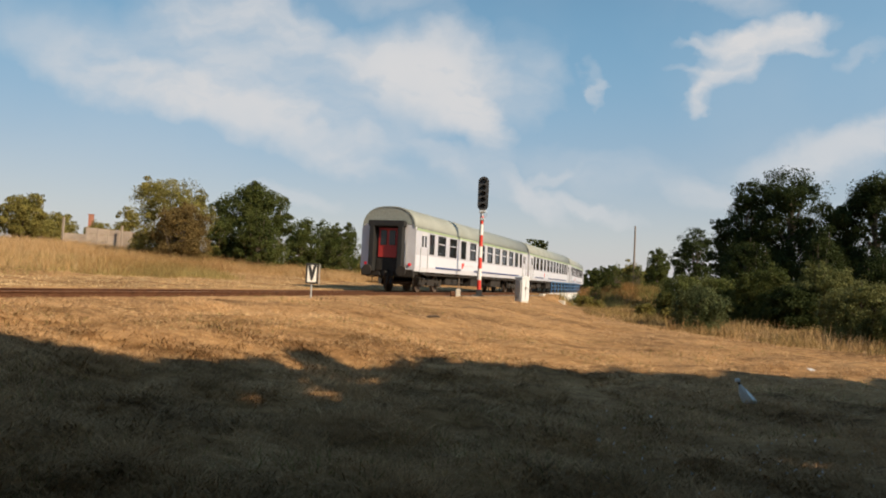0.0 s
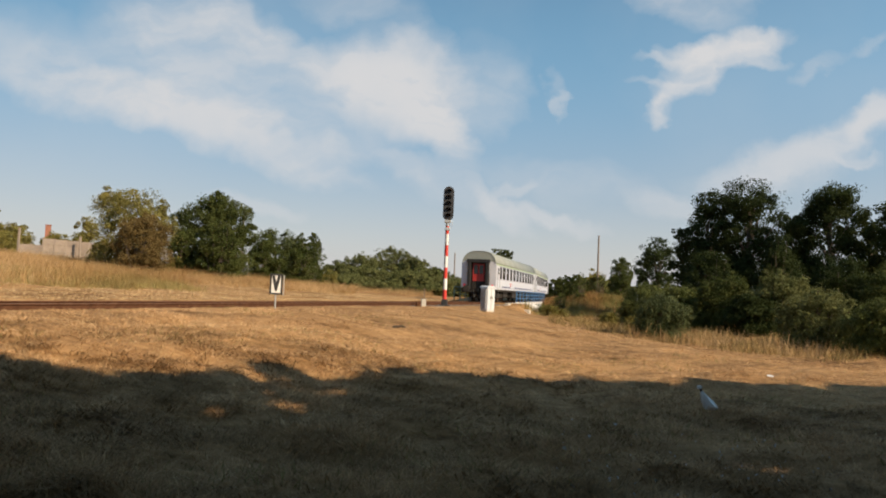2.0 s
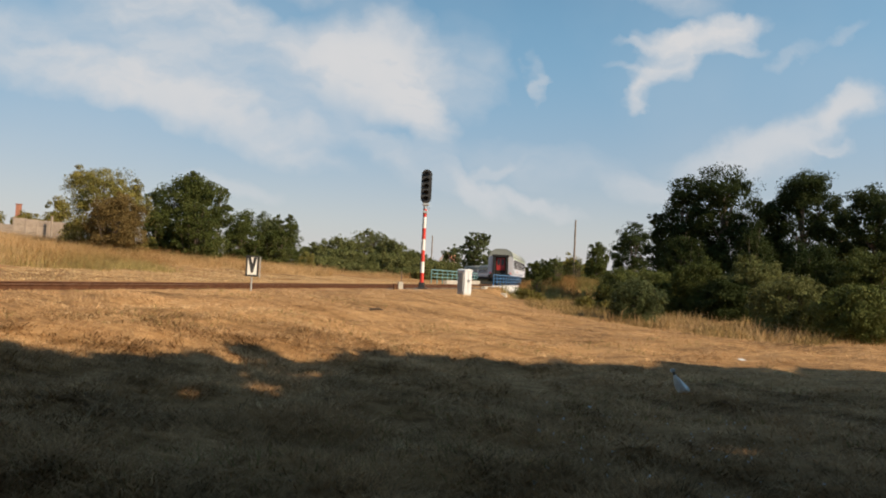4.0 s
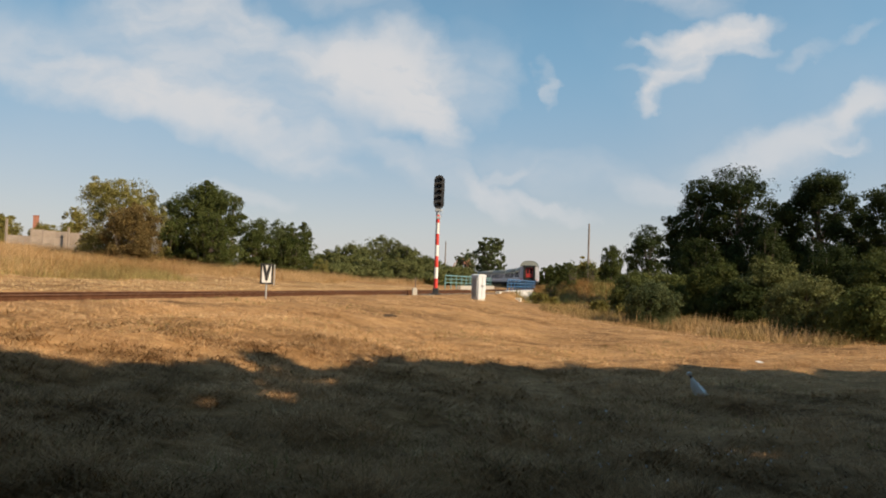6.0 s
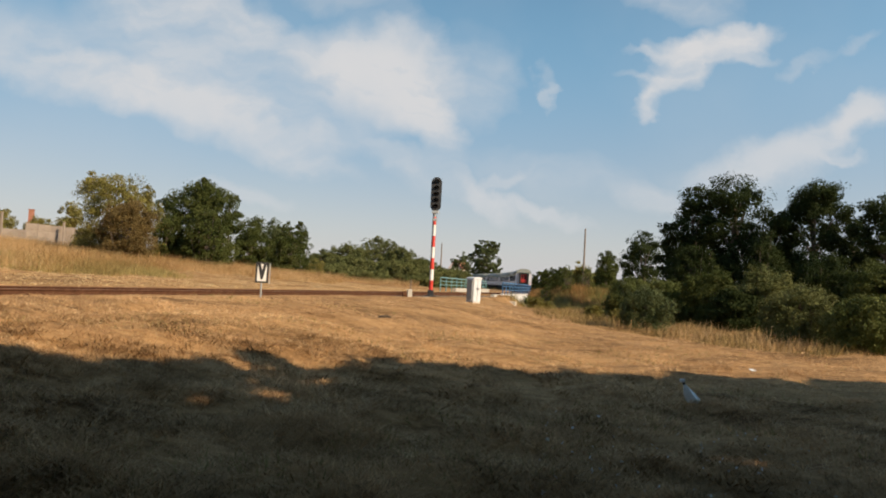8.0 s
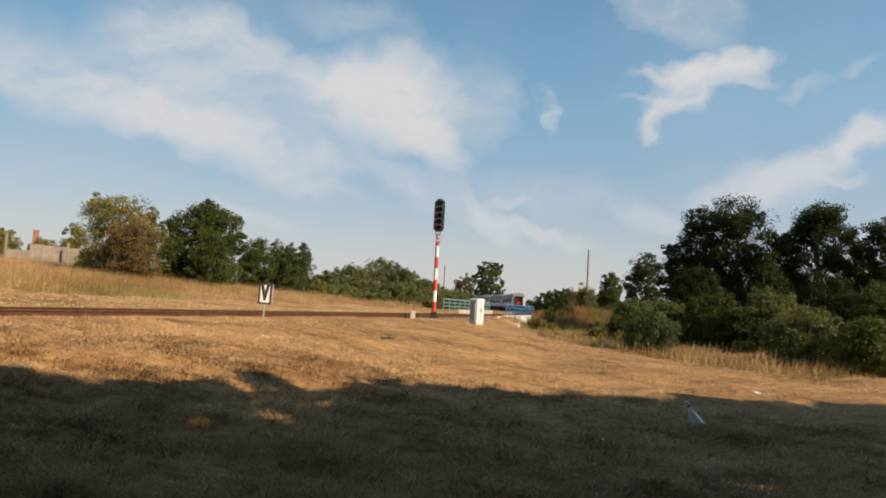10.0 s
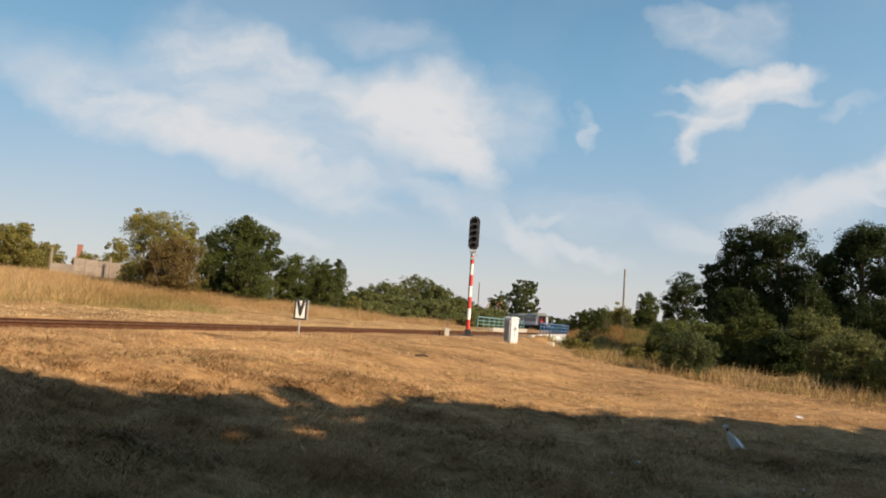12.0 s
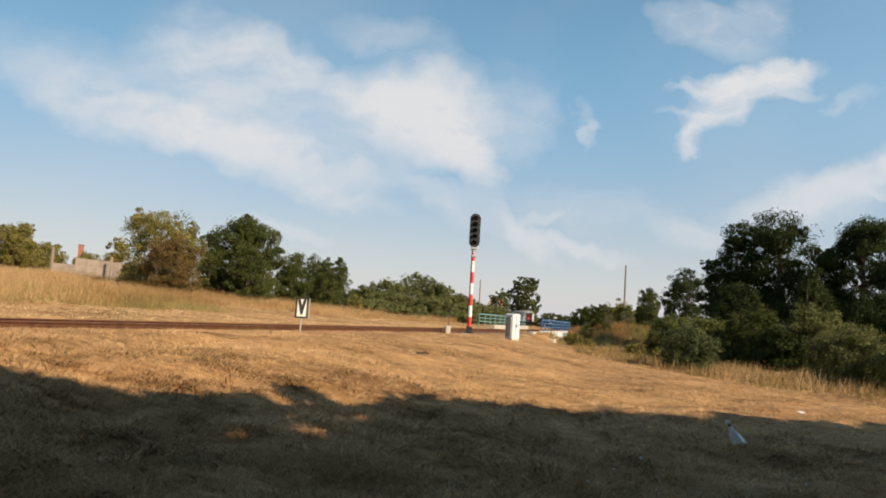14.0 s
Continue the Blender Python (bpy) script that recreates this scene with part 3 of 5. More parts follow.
def coach_body(parent):
    side, roof = coach_outline()
    L0, L1 = 0.25, COACH_LEN
    # side walls with true window openings, one slab per stretch
    wins = WINDOWS
    for sgn in (1, -1):
        bm, upper = bmesh.new(), bmesh.new()

        def slab(bm, y0, y1, z0, z1):
            def at(z):
                return float(np.interp(z, [p[1] for p in side], [p[0] for p in side]))
            zs = [z0] + [p[1] for p in side if z0 < p[1] < z1] + [z1]
            pts = [(sgn * at(z), z) for z in zs] + [(sgn * (at(z) - 0.06), z) for z in zs[::-1]]
            extrude_profile(bm, pts, y0, y1)
        slab(bm, L0, L1, 1.02, WZ0 - 0.12)
        slab(upper, L0, L1, WZ0 - 0.12, WZ0)
        slab(upper, L0, L1, WZ1, 3.05)
        y = L0
        for c, w in wins:
            slab(upper, y, c - w / 2, WZ0, WZ1)
            y = c + w / 2
        slab(upper, y, L1, WZ0, WZ1)
        part("window_band", upper, M["band"], parent, "pale grey band between the windows")
        part("side_wall", bm, M["white"], parent, "white painted coach side")
        for c, w in wins:
            x = sgn * 1.375
            bm = bmesh.new()
            box(bm, x - 0.012, c - w / 2, WZ0, x + 0.012, c + w / 2, WZ1)
            win = part("window", bm, M["glass"], parent)
            bm = bmesh.new()
            for a, b, e, f in ((c - w / 2 - 0.035, c - w / 2 + 0.03, WZ0 - .03, WZ1 + .03), (c + w / 2 - 0.03, c + w / 2 + 0.035, WZ0 - .03, WZ1 + .03), (c - w / 2, c + w / 2, WZ0 - 0.035, WZ0 + 0.03), (c - w / 2, c + w / 2, WZ1 - 0.03, WZ1 + 0.035)):
                box(bm, sgn * 1.385, a, e, sgn * 1.424, b, f)
            part("window_frame", bm, M["black"], win)
            if w > 1.0:
                bm = bmesh.new()
                box(bm, sgn * 1.387, c - w / 2 + 0.03, WZ0 + 0.54, sgn * 1.41, c + w / 2 - 0.03, WZ0 + 0.585)
                part("window_bar", bm, M["band"], win, "pale sash bar")
        for y0, y1, z0, z1, mt, nm in ((L0, L1, 2.96, 3.05, "green", "green_stripe"), (3.0, 7.2, 1.22, 1.31, "blue", "blue_stripe"), (9.8, 21.2, 1.22, 1.31, "blue", "blue_stripe")):
            bm = bmesh.new()
            box(bm, sgn * 1.39, y0, z0, sgn * 1.4215, y1, z1)
            part(nm, bm, M[mt], parent)
        for c in (1.25, COACH_LEN - 1.05):
            bm = bmesh.new()
            box(bm, sgn * 1.36, c - 0.42, 1.0, sgn * 1.405, c + 0.42, 3.0, 0.02)
            d = part("door", bm, M["greypaint"], parent, "pale grey folding passenger door")
            bm = bmesh.new()
            for k in (-0.2, 0.2):
                box(bm, sgn * 1.40, c + k - 0.13, 2.0, sgn * 1.412, c + k + 0.13, 2.75, 0.01)
            part("door_glass", bm, M["glass"], d)
            for k in (-0.5, 0.5):
                bm = bmesh.new()
                tube(bm, (sgn * 1.44, c + k, 1.2), (sgn * 1.44, c + k, 2.2), 0.018, n=6)
                part("handrail", bm, M["steel"], parent)
            bm = bmesh.new()
            for k, z in enumerate((0.42, 0.68, 0.92)):
                box(bm, sgn * (1.02 - 0.0 * k), c - 0.4, z, sgn * 1.40, c + 0.4, z + 0.04, 0.01)
            for k in (-0.4, 0.38):
                box(bm, sgn * 1.05, c + k, 0.40, sgn * 1.09, c + k + 0.03, 1.02)
            part("steps", bm, M["under"], parent)
        bm = bmesh.new()
        box(bm, sgn * 1.405, 7.35, 1.36, sgn * 1.4225, 7.62, 1.66)
        box(bm, sgn * 1.405, 7.62, 1.5, sgn * 1.4225, 7.8, 1.66)
        part("emblem", bm, M["red"], parent, "plain red emblem patch")
        bm = bmesh.new()
        for k in range(5):
            box(bm, sgn * 1.405, 8.1 + k * 0.3, 1.52, sgn * 1.4225, 8.3 + k * 0.3, 1.58)
        part("lettering_bars", bm, M["greypaint"], parent)
    # roof shell
    bm = bmesh.new()
    outer = [(x, z) for x, z in roof] + [(-x, z) for x, z in roof[-2::-1]]
    inner = [(x * 0.95, z - 0.05) for x, z in outer[::-1]]
    extrude_profile(bm, outer + inner, 0.12, COACH_LEN + 0.1)
    rf = part("roof", bm, M["roof"], parent, "dull green-grey arched roof", smooth=False)
    for p in rf.data.polygons:
        p.use_smooth = abs(p.normal.y) < 0.5
    for y in np.linspace(2.5, COACH_LEN - 2.5, 9):
        bm = bmesh.new()
        box(bm, -0.22, y - 0.28, 4.0, 0.22, y + 0.28, 4.11, 0.04)
        part("roof_vent", bm, M["roof"], rf)
    bm = bmesh.new()
    box(bm, -1.36, L0, 0.98, 1.36, L1, 1.08)
    part("floor", bm, M["under"], parent)
    for y0, tail in ((0.16, True), (COACH_LEN - 0.02, False)):
        prof = [(1.36, 1.02), (1.40, 1.25), (1.40, 3.0)] + [(x * 0.985, z - 0.03) for x, z in roof[1:]]
        prof = prof + [(-x, z) for x, z in prof[-2::-1]]
        bm = bmesh.new()
        extrude_profile(bm, prof, y0, y0 + 0.09)
        part("end_wall", bm, M["endgrey"], parent, "dirty grey coach end wall")
        sg = -1 if tail else 1
        yy = y0 if tail else y0 + 0.09
        dome = [(x * 0.985, z - 0.03) for x, z in roof[1:]]
        bm = bmesh.new()
        extrude_profile(bm, dome + [(-x, z) for x, z in dome[-2::-1]], yy + sg * 0.002, yy + sg * 0.014)
        part("end_dome", bm, M["roof"], parent, "dull grey panel under the roof arch")
        bm = bmesh.new()
        for a, b, c, d in ((-0.85, -0.60, 0.95, 3.2), (0.60, 0.85, 0.95, 3.2), (-0.92, 0.92, 3.08, 3.36)):
            box(bm, a, min(yy, yy + sg * 0.38), c, b, max(yy, yy + sg * 0.38), d, 0.04)
        part("gangway_bellows", bm, M["black"], parent, "black rubber gangway surround")
        bm = bmesh.new()
        box(bm, -0.62, min(yy - sg * 0.03, yy + sg * 0.03), 1.0, 0.62, max(yy - sg * 0.03, yy + sg * 0.03), 3.1)
        part("gangway_shutter", bm, M["greypaint"] if not tail else M["under"], parent)
        bm = bmesh.new()
        box(bm, -0.48, min(yy, yy + sg * 0.07), 1.62, 0.48, max(yy, yy + sg * 0.07), 3.02, 0.02)
        ed = part("end_door", bm, M["dullred"], parent, "dull red end door with dark windows")
        bm = bmesh.new()
        for k in (-0.22, 0.22):
            box(bm, k - 0.16, min(yy, yy + sg * 0.085), 2.2, k + 0.16, max(yy, yy + sg * 0.085), 2.9, 0.015)
        part("end_door_glass", bm, M["glass"], ed)
        bm = bmesh.new()
        box(bm, -0.55, min(yy, yy + sg * 0.06), 1.0, 0.55, max(yy, yy + sg * 0.06), 1.55, 0.02)
        part("foot_plate", bm, M["under"], parent)
        bm = bmesh.new()
        box(bm, -1.34, y0 - 0.02, 0.72, 1.34, y0 + 0.2, 1.08, 0.03)
        part("buffer_beam", bm, M["under"], parent)
        for u in (-0.875, 0.875):
            bm = bmesh.new()
            tube(bm, (u, yy, 1.0), (u, yy + sg * 0.42, 1.0), 0.10, 0.09)
            tube(bm, (u, yy + sg * 0.40, 1.0), (u, yy + sg * 0.46, 1.0), 0.26, 0.24, 16)
            part("buffer", bm, M["under"], parent)
            bm = bmesh.new()
            tube(bm, (u * 1.30, yy, 1.32), (u * 1.30, yy + sg * 0.06, 1.32), 0.075, 0.065, 14)
            part("tail_lamp", bm, M["taillamp"] if tail else M["red"], parent, "red tail lamp")
            bm = bmesh.new()
            tube(bm, (u * 1.08, yy + sg * 0.04, 1.15), (u * 1.08, yy + sg * 0.04, 2.4), 0.016, n=6)
            part("handrail", bm, M["steel"], parent)
        bm = bmesh.new()
        for u in (-0.35, 0.35, 0.1):
            tube(bm, (u, yy + sg * 0.08, 0.9), (u * 0.8, yy + sg * 0.2, 0.35), 0.03, n=6)
            tube(bm, (u * 0.8, yy + sg * 0.2, 0.35), (u * 0.6, yy + sg * 0.08, 0.6), 0.03, n=6)
        tube(bm, (0, yy, 0.95), (0, yy + sg * 0.35, 0.9), 0.07)
        part("coupling_hoses", bm, M["black"], parent)
    # boxes and tanks under the floor
    for a, b, w, z0 in ((5.6, 7.6, 1.1, 0.42), (8.0, 9.4, 0.9, 0.5), (9.9, 12.4, 1.2, 0.38), (12.9, 14.1, 0.9, 0.52), (14.6, 17.0, 1.15, 0.4), (17.4, 18.6, 0.8, 0.5)):
        bm = bmesh.new()
        box(bm, -w, a, z0, w, b, 0.99, 0.03)
        part("equipment_box", bm, M["under"], parent)
    bm = bmesh.new()
    for u in (-1.3, 1.24):
        box(bm, u, L0, 0.86, u + 0.06, L1, 1.03)
    part("sole_bar", bm, M["under"], parent)


WZ0, WZ1 = 1.92, 2.86
WINDOWS = [(2.35, 0.62)] + [(3.85 + i * 1.86, 1.12 if i != 2 else 0.85) for i in range(9)] + [(20.35, 0.9), (21.75, 0.6)]


def make_bogie():
    b = empty("bogie")
    for u in (-0.98, 0.98):
        bm = bmesh.new()
        box(bm, u - 0.07, -1.65, 0.48, u + 0.07, 1.65, 0.62, 0.03)
        box(bm, u - 0.09, -0.5, 0.34, u + 0.09, 0.5, 0.66, 0.03)
        part("side_frame", bm, M["under"], b)
        for y in (-1.25, 1.25):
            bm = bmesh.new()
            box(bm, u - 0.12, y - 0.19, 0.30, u + 0.12, y + 0.19, 0.62, 0.04)
            part("axle_box", bm, M["under"], b)
            for k in (-0.32, 0.32):
                bm = bmesh.new()
                tube(bm, (u, y + k, 0.40), (u, y + k, 0.74), 0.09, n=10)
                part("spring", bm, M["under"], b)
    bm = bmesh.new()
    box(bm, -0.9, -0.25, 0.5, 0.9, 0.25, 0.85, 0.03)
    part("bolster", bm, M["under"], b)
    return b


def make_axle():
    """A wheelset: two wheels on an axle, turning about x."""
    bm = bmesh.new()
    for sg in (-1, 1):
        tube(bm, (sg * 0.69, 0, 0), (sg * 0.72, 0, 0), 0.485, 0.485, 28)
        tube(bm, (sg * 0.72, 0, 0), (sg * 0.825, 0, 0), 0.46, 0.455, 28)
        tube(bm, (sg * 0.825, 0, 0), (sg * 0.86, 0, 0), 0.14, 0.13, 12)
        for k in range(3):
            a = k * 2.094
            tube(bm, (sg * 0.82, 0.28 * math.cos(a), 0.28 * math.sin(a)), (sg * 0.832, 0.28 * math.cos(a), 0.28 * math.sin(a)), 0.06, n=8)
    tube(bm, (-0.9, 0, 0), (0.9, 0, 0), 0.085, n=12)
    return part("wheelset", bm, M["wheel"])


BOGIE_AT = (3.4, COACH_LEN - 2.9)
COACHES, AXLES = [], []


def make_train():
    first = empty("passenger_coach")
    tagged(first, "white and grey express passenger coach with green-grey roof", "railway coach", group="coaches of the departing train")
    coach_body(first)
    bog = make_bogie()
    axle = make_axle()
    bog.parent = first
    bog.matrix_basis = pose(0, BOGIE_AT[0], 0)
    second = copy_thing(bog, pose(0, BOGIE_AT[1], 0))
    for b in (bog, second):
        for y in (-1.25, 1.25):
            a = axle if not AXLES else copy_thing(axle, Matrix.Identity(4))
            a.parent = b
            a.matrix_basis = pose(0, y, 0.46)
            AXLES.append(a)
    COACHES.append(first)
    for i in range(1, 6):
        c = copy_thing(first, Matrix.Identity(4))
        COACHES.append(c)
        AXLES.extend(o for o in c.children_recursive if o.name.startswith("wheelset"))


make_train()


def coach_pose(k, t):
    s0 = SPEED * t + k * (COACH_LEN + COACH_GAP)
    a, b = line(s0 + BOGIE_AT[0]), line(s0 + BOGIE_AT[1])
    d = (b - a).normalized()
    p = a - d * BOGIE_AT[0]
    return Matrix.Translation((p.x, p.y, RAIL_TOP)) @ Matrix.Rotation(-math.atan2(d.x, d.y), 4, "Z")


def motions():
    for k, c in enumerate(COACHES):
        walk(c, [(t, coach_pose(k, t)) for t in np.arange(0, 14.01, 0.5)])
    # the wheels of the two rear coaches roll
    for a in AXLES[:8]:
        y = a.matrix_basis.translation.y
        walk(a, [(i / FPS, pose(0, y, 0.46, -math.degrees(SPEED * i / FPS / 0.46))) for i in range(0, 421)])



# ---- things beside the line ----
def polar(az, d):
    return d * math.sin(radians(az)), d * math.cos(radians(az))


def make_signal():
    x, y = polar(-0.04, 40.0)
    z0 = 0.87
    t = tagged(empty("railway_signal", pose(x, y, z0, 0, 0, 3)), "tall five-lamp railway signal on a red and white banded mast", "railway signal")
    bm = bmesh.new()
    box(bm, -0.34, -0.34, -0.6, 0.34, 0.34, -0.02, 0.04)
    part("footing", bm, M["concrete"], t)
    bm = bmesh.new()
    box(bm, -0.3, -0.3, -0.02, 0.3, 0.3, 0.06, 0.02)
    box(bm, -0.16, -0.16, 0.06, 0.16, 0.16, 0.34, 0.03)
    part("mast_foot", bm, M["signalblack"], t, "black cast mast foot")
    # bands from the foot upwards
    z, bands = 0.3, [("red", 0.55), ("signalwhite", 0.6), ("red", 0.6), ("signalwhite", 0.6), ("red", 0.6), ("signalwhite", 0.6), ("red", 0.42)]
    for mt, h in bands:
        bm = bmesh.new()
        r = 0.105 - 0.006 * z
        tube(bm, (0, 0, z), (0, 0, z + h), r, r - 0.004, 14)
        part("mast_band", bm, M[mt], t, "red band" if mt == "red" else "white band", smooth=False)
        z += h
    bm = bmesh.new()
    tube(bm, (0, 0, z), (0, 0, 4.68), 0.075, 0.07, 12)
    box(bm, -0.13, -0.10, 4.05, 0.13, 0.10, 4.2, 0.02)
    box(bm, -0.17, -0.12, 4.46, 0.17, 0.12, 4.60, 0.02)
    part("bracket", bm, M["steel"], t)
    bm = bmesh.new()
    tube(bm, (0.16, 0.02, 4.15), (0.24, 0.02, 4.4), 0.012, n=5)
    tube(bm, (0.24, 0.02, 4.4), (0.24, 0.02, 4.6), 0.012, n=5)
    for k in range(12):
        tube(bm, (0.10, 0.09, 0.5 + k * 0.32), (0.10, 0.16, 0.5 + k * 0.32), 0.011, n=5)
    tube(bm, (0.10, 0.16, 0.4), (0.10, 0.16, 4.4), 0.014, n=6)
    part("ladder_rail", bm, M["steel"], t)
    bm = bmesh.new()
    tube(bm, (-0.10, 0.05, 0.35), (-0.09, 0.05, 4.5), 0.018, n=6)
    part("cable_conduit", bm, M["signalblack"], t)
    # head: a long plate with round ends and five hooded lamps
    zb, zt, hw = 4.58, 6.42, 0.285
    pts = [(hw * math.cos(a), zb + hw + hw * math.sin(a)) for a in np.linspace(math.pi, 2 * math.pi, 13)] + [(hw * math.cos(a), zt - hw + hw * math.sin(a)) for a in np.linspace(0, math.pi, 13)]
    bm = bmesh.new()
    extrude_profile(bm, pts, -0.07, -0.03)
    plate = part("target_board", bm, M["signalblack"], t, "long black board with rounded ends")
    bm = bmesh.new()
    extrude_profile(bm, [(x * 0.8, zb + (z - zb) * 0.94 + 0.05) for x, z in pts], -0.03, 0.22)
    part("lamp_housing", bm, M["signalblack"], t)
    for k in range(5):
        z = zb + 0.26 + k * 0.33
        bm = bmesh.new()
        tube(bm, (0, -0.071, z), (0, -0.09, z), 0.12, 0.11, 18)
        part("lens", bm, M["lens"], plate, "dark unlit lens")
        bm = bmesh.new()
        n, ln = 14, 0.26
        arc = np.linspace(math.radians(-15), math.radians(195), n)
        ri = [bm.verts.new((0.13 * math.cos(a), -0.07, z + 0.13 * math.sin(a))) for a in arc]
        ro = [bm.verts.new((0.13 * math.cos(a), -0.07 - ln * (0.35 + 0.65 * max(0, math.sin(a))), z + 0.13 * math.sin(a) - 0.02)) for a in arc]
        r2 = [bm.verts.new((0.145 * math.cos(a), -0.07, z + 0.145 * math.sin(a))) for a in arc]
        r3 = [bm.verts.new((0.145 * math.cos(a), -0.07 - ln * (0.35 + 0.65 * max(0, math.sin(a))), z + 0.145 * math.sin(a) - 0.02)) for a in arc]
        for i in range(n - 1):
            for a, b in ((ri, ro), (ro, r3), (r3, r2)):
                bm.faces.new((a[i], a[i + 1], b[i + 1], b[i]))
        part("hood", bm, M["signalblack"], plate, "curved sun hood")


make_signal()


def make_v_sign():
    x, y = polar(-12.8, 23.0)
    z0 = hz(x, y)
    t = tagged(empty("track_sign", pose(x, y, z0, 0, 0, 10)), "small white board with black V wedge on a thin post", "railway sign")
    top = 1.93 - z0
    bm = bmesh.new()
    tube(bm, (0, 0.03, -0.2), (0, 0.03, top - 0.1), 0.025, n=8)
    part("post", bm, M["steel"], t)
    bm = bmesh.new()
    box(bm, -0.19, -0.015, top - 0.62, 0.19, 0.015, top, 0.012)
    b = part("board_edge", bm, M["signalblack"], t, "black board border")
    bm = bmesh.new()
    box(bm, -0.135, -0.022, top - 0.57, 0.135, -0.0155, top - 0.05)
    part("board_face", bm, M["signalwhite"], b, "white board face")
    bm = bmesh.new()
    w = top - 0.052
    for pts in (((-0.134, w), (-0.042, w), (0.0, w - 0.20), (0.0, w - 0.46), (-0.028, w - 0.46)), ((0.134, w), (0.042, w), (0.0, w - 0.20), (0.0, w - 0.46), (0.028, w - 0.46))):
        extrude_profile(bm, pts, -0.028, -0.0225)
    part("wedge", bm, M["signalblack"], b, "black V wedge")
    bm = bmesh.new()
    box(bm, 0.21, 0.0, top - 0.64, 0.235, 0.2, top - 0.02, 0.005)
    part("side_plate", bm, M["steel"], t)


make_v_sign()


def make_cabinet():
    x, y = polar(3.25, 36.0)
    z0 = 0.76
    t = tagged(empty("relay_cabinet", pose(x, y, z0, 0, 0, 42)), "off-white metal trackside equipment cabinet with ribbed doors", "cabinet")
    bm = bmesh.new()
    box(bm, -0.24, -0.22, -0.3, 0.24, 0.22, 0.05, 0.01)
    part("plinth", bm, M["concrete"], t)
    bm = bmesh.new()
    box(bm, -0.25, -0.22, 0.05, 0.25, 0.22, 1.12, 0.015)
    body = part("body", bm, M["cabinet"], t)
    bm = bmesh.new()
    pts = [(-0.29, 1.12), (0.29, 1.12), (0.27, 1.18), (0.12, 1.23), (-0.12, 1.23), (-0.27, 1.18)]
    extrude_profile(bm, pts, -0.26, 0.26)
    part("lid", bm, M["cabinet"], t, "rounded rain lid")
    for k in (-0.125, 0.125):
        bm = bmesh.new()
        box(bm, k - 0.112, -0.245, 0.1, k + 0.112, -0.221, 1.08, 0.008)
        d = part("cabinet_door", bm, M["cabinet"], body)
        bm = bmesh.new()
        tube(bm, (k * 0.4, -0.27, 0.6), (k * 0.4, -0.27, 0.72), 0.012, n=6)
        part("handle", bm, M["signalblack"], d)
    for k in range(5):
        bm = bmesh.new()
        yy = -0.16 + k * 0.08
        box(bm, -0.30, yy - 0.016, 0.12, -0.251, yy + 0.016, 1.06, 0.005)
        part("rib", bm, M["steel"], body)


make_cabinet()


def make_marker():
    x, y = polar(-1.65, 37.0)
    z0 = hz(x, y)
    t = tagged(empty("marker_post", pose(x, y, z0, 0, 0, 12)), "short concrete trackside marker with a thin rod", "marker post")
    bm = bmesh.new()
    box(bm, -0.12, -0.12, -0.2, 0.12, 0.12, 0.42, 0.03)
    part("block", bm, M["concrete"], t)
    bm = bmesh.new()
    tube(bm, (0.03, 0.05, 0.0), (0.05, 0.05, 0.95), 0.03, 0.025, 8)
    part("rod", bm, M["wood"], t)
    bm = bmesh.new()
    tube(bm, (-0.36, -0.05, 0.12), (-0.16, -0.05, 0.12), 0.2, 0.2, 14)
    part("drum", bm, M["rust"], t, "rusty cable drum")


make_marker()


def make_railing(side, s0, s1, mat, label, n, low, top, legs=0.0):
    t = tagged(empty("bridge_railing"), label, "railing", group="bridge railings")
    u = side * 2.35
    step = (s1 - s0) / n
    for i in range(n + 1):
        p = line(s0 + i * step, u, low)
        if legs:
            bm = bmesh.new()
            box(bm, -0.12, -0.17, low - 0.3, 0.12, 0.17, legs, 0.02)
            part("lower_post", bm, M["signalwhite"], t, "white painted lower post", m=on_line(s0 + i * step, u))
            p.z = legs
        q = p.copy()
        q.z = top
        bm = bmesh.new()
        tube(bm, p, q, 0.045, 0.045, 6)
        part("post", bm, mat, t)
    for z, r in ((top, 0.055), (top - 0.3, 0.035), (top - 0.6, 0.035)):
        bm = bmesh.new()
        for i in range(n):
            tube(bm, line(s0 + i * step, u, z), line(s0 + (i + 1) * step, u, z), r, n=6)
        part("rail", bm, mat, t)
    return t


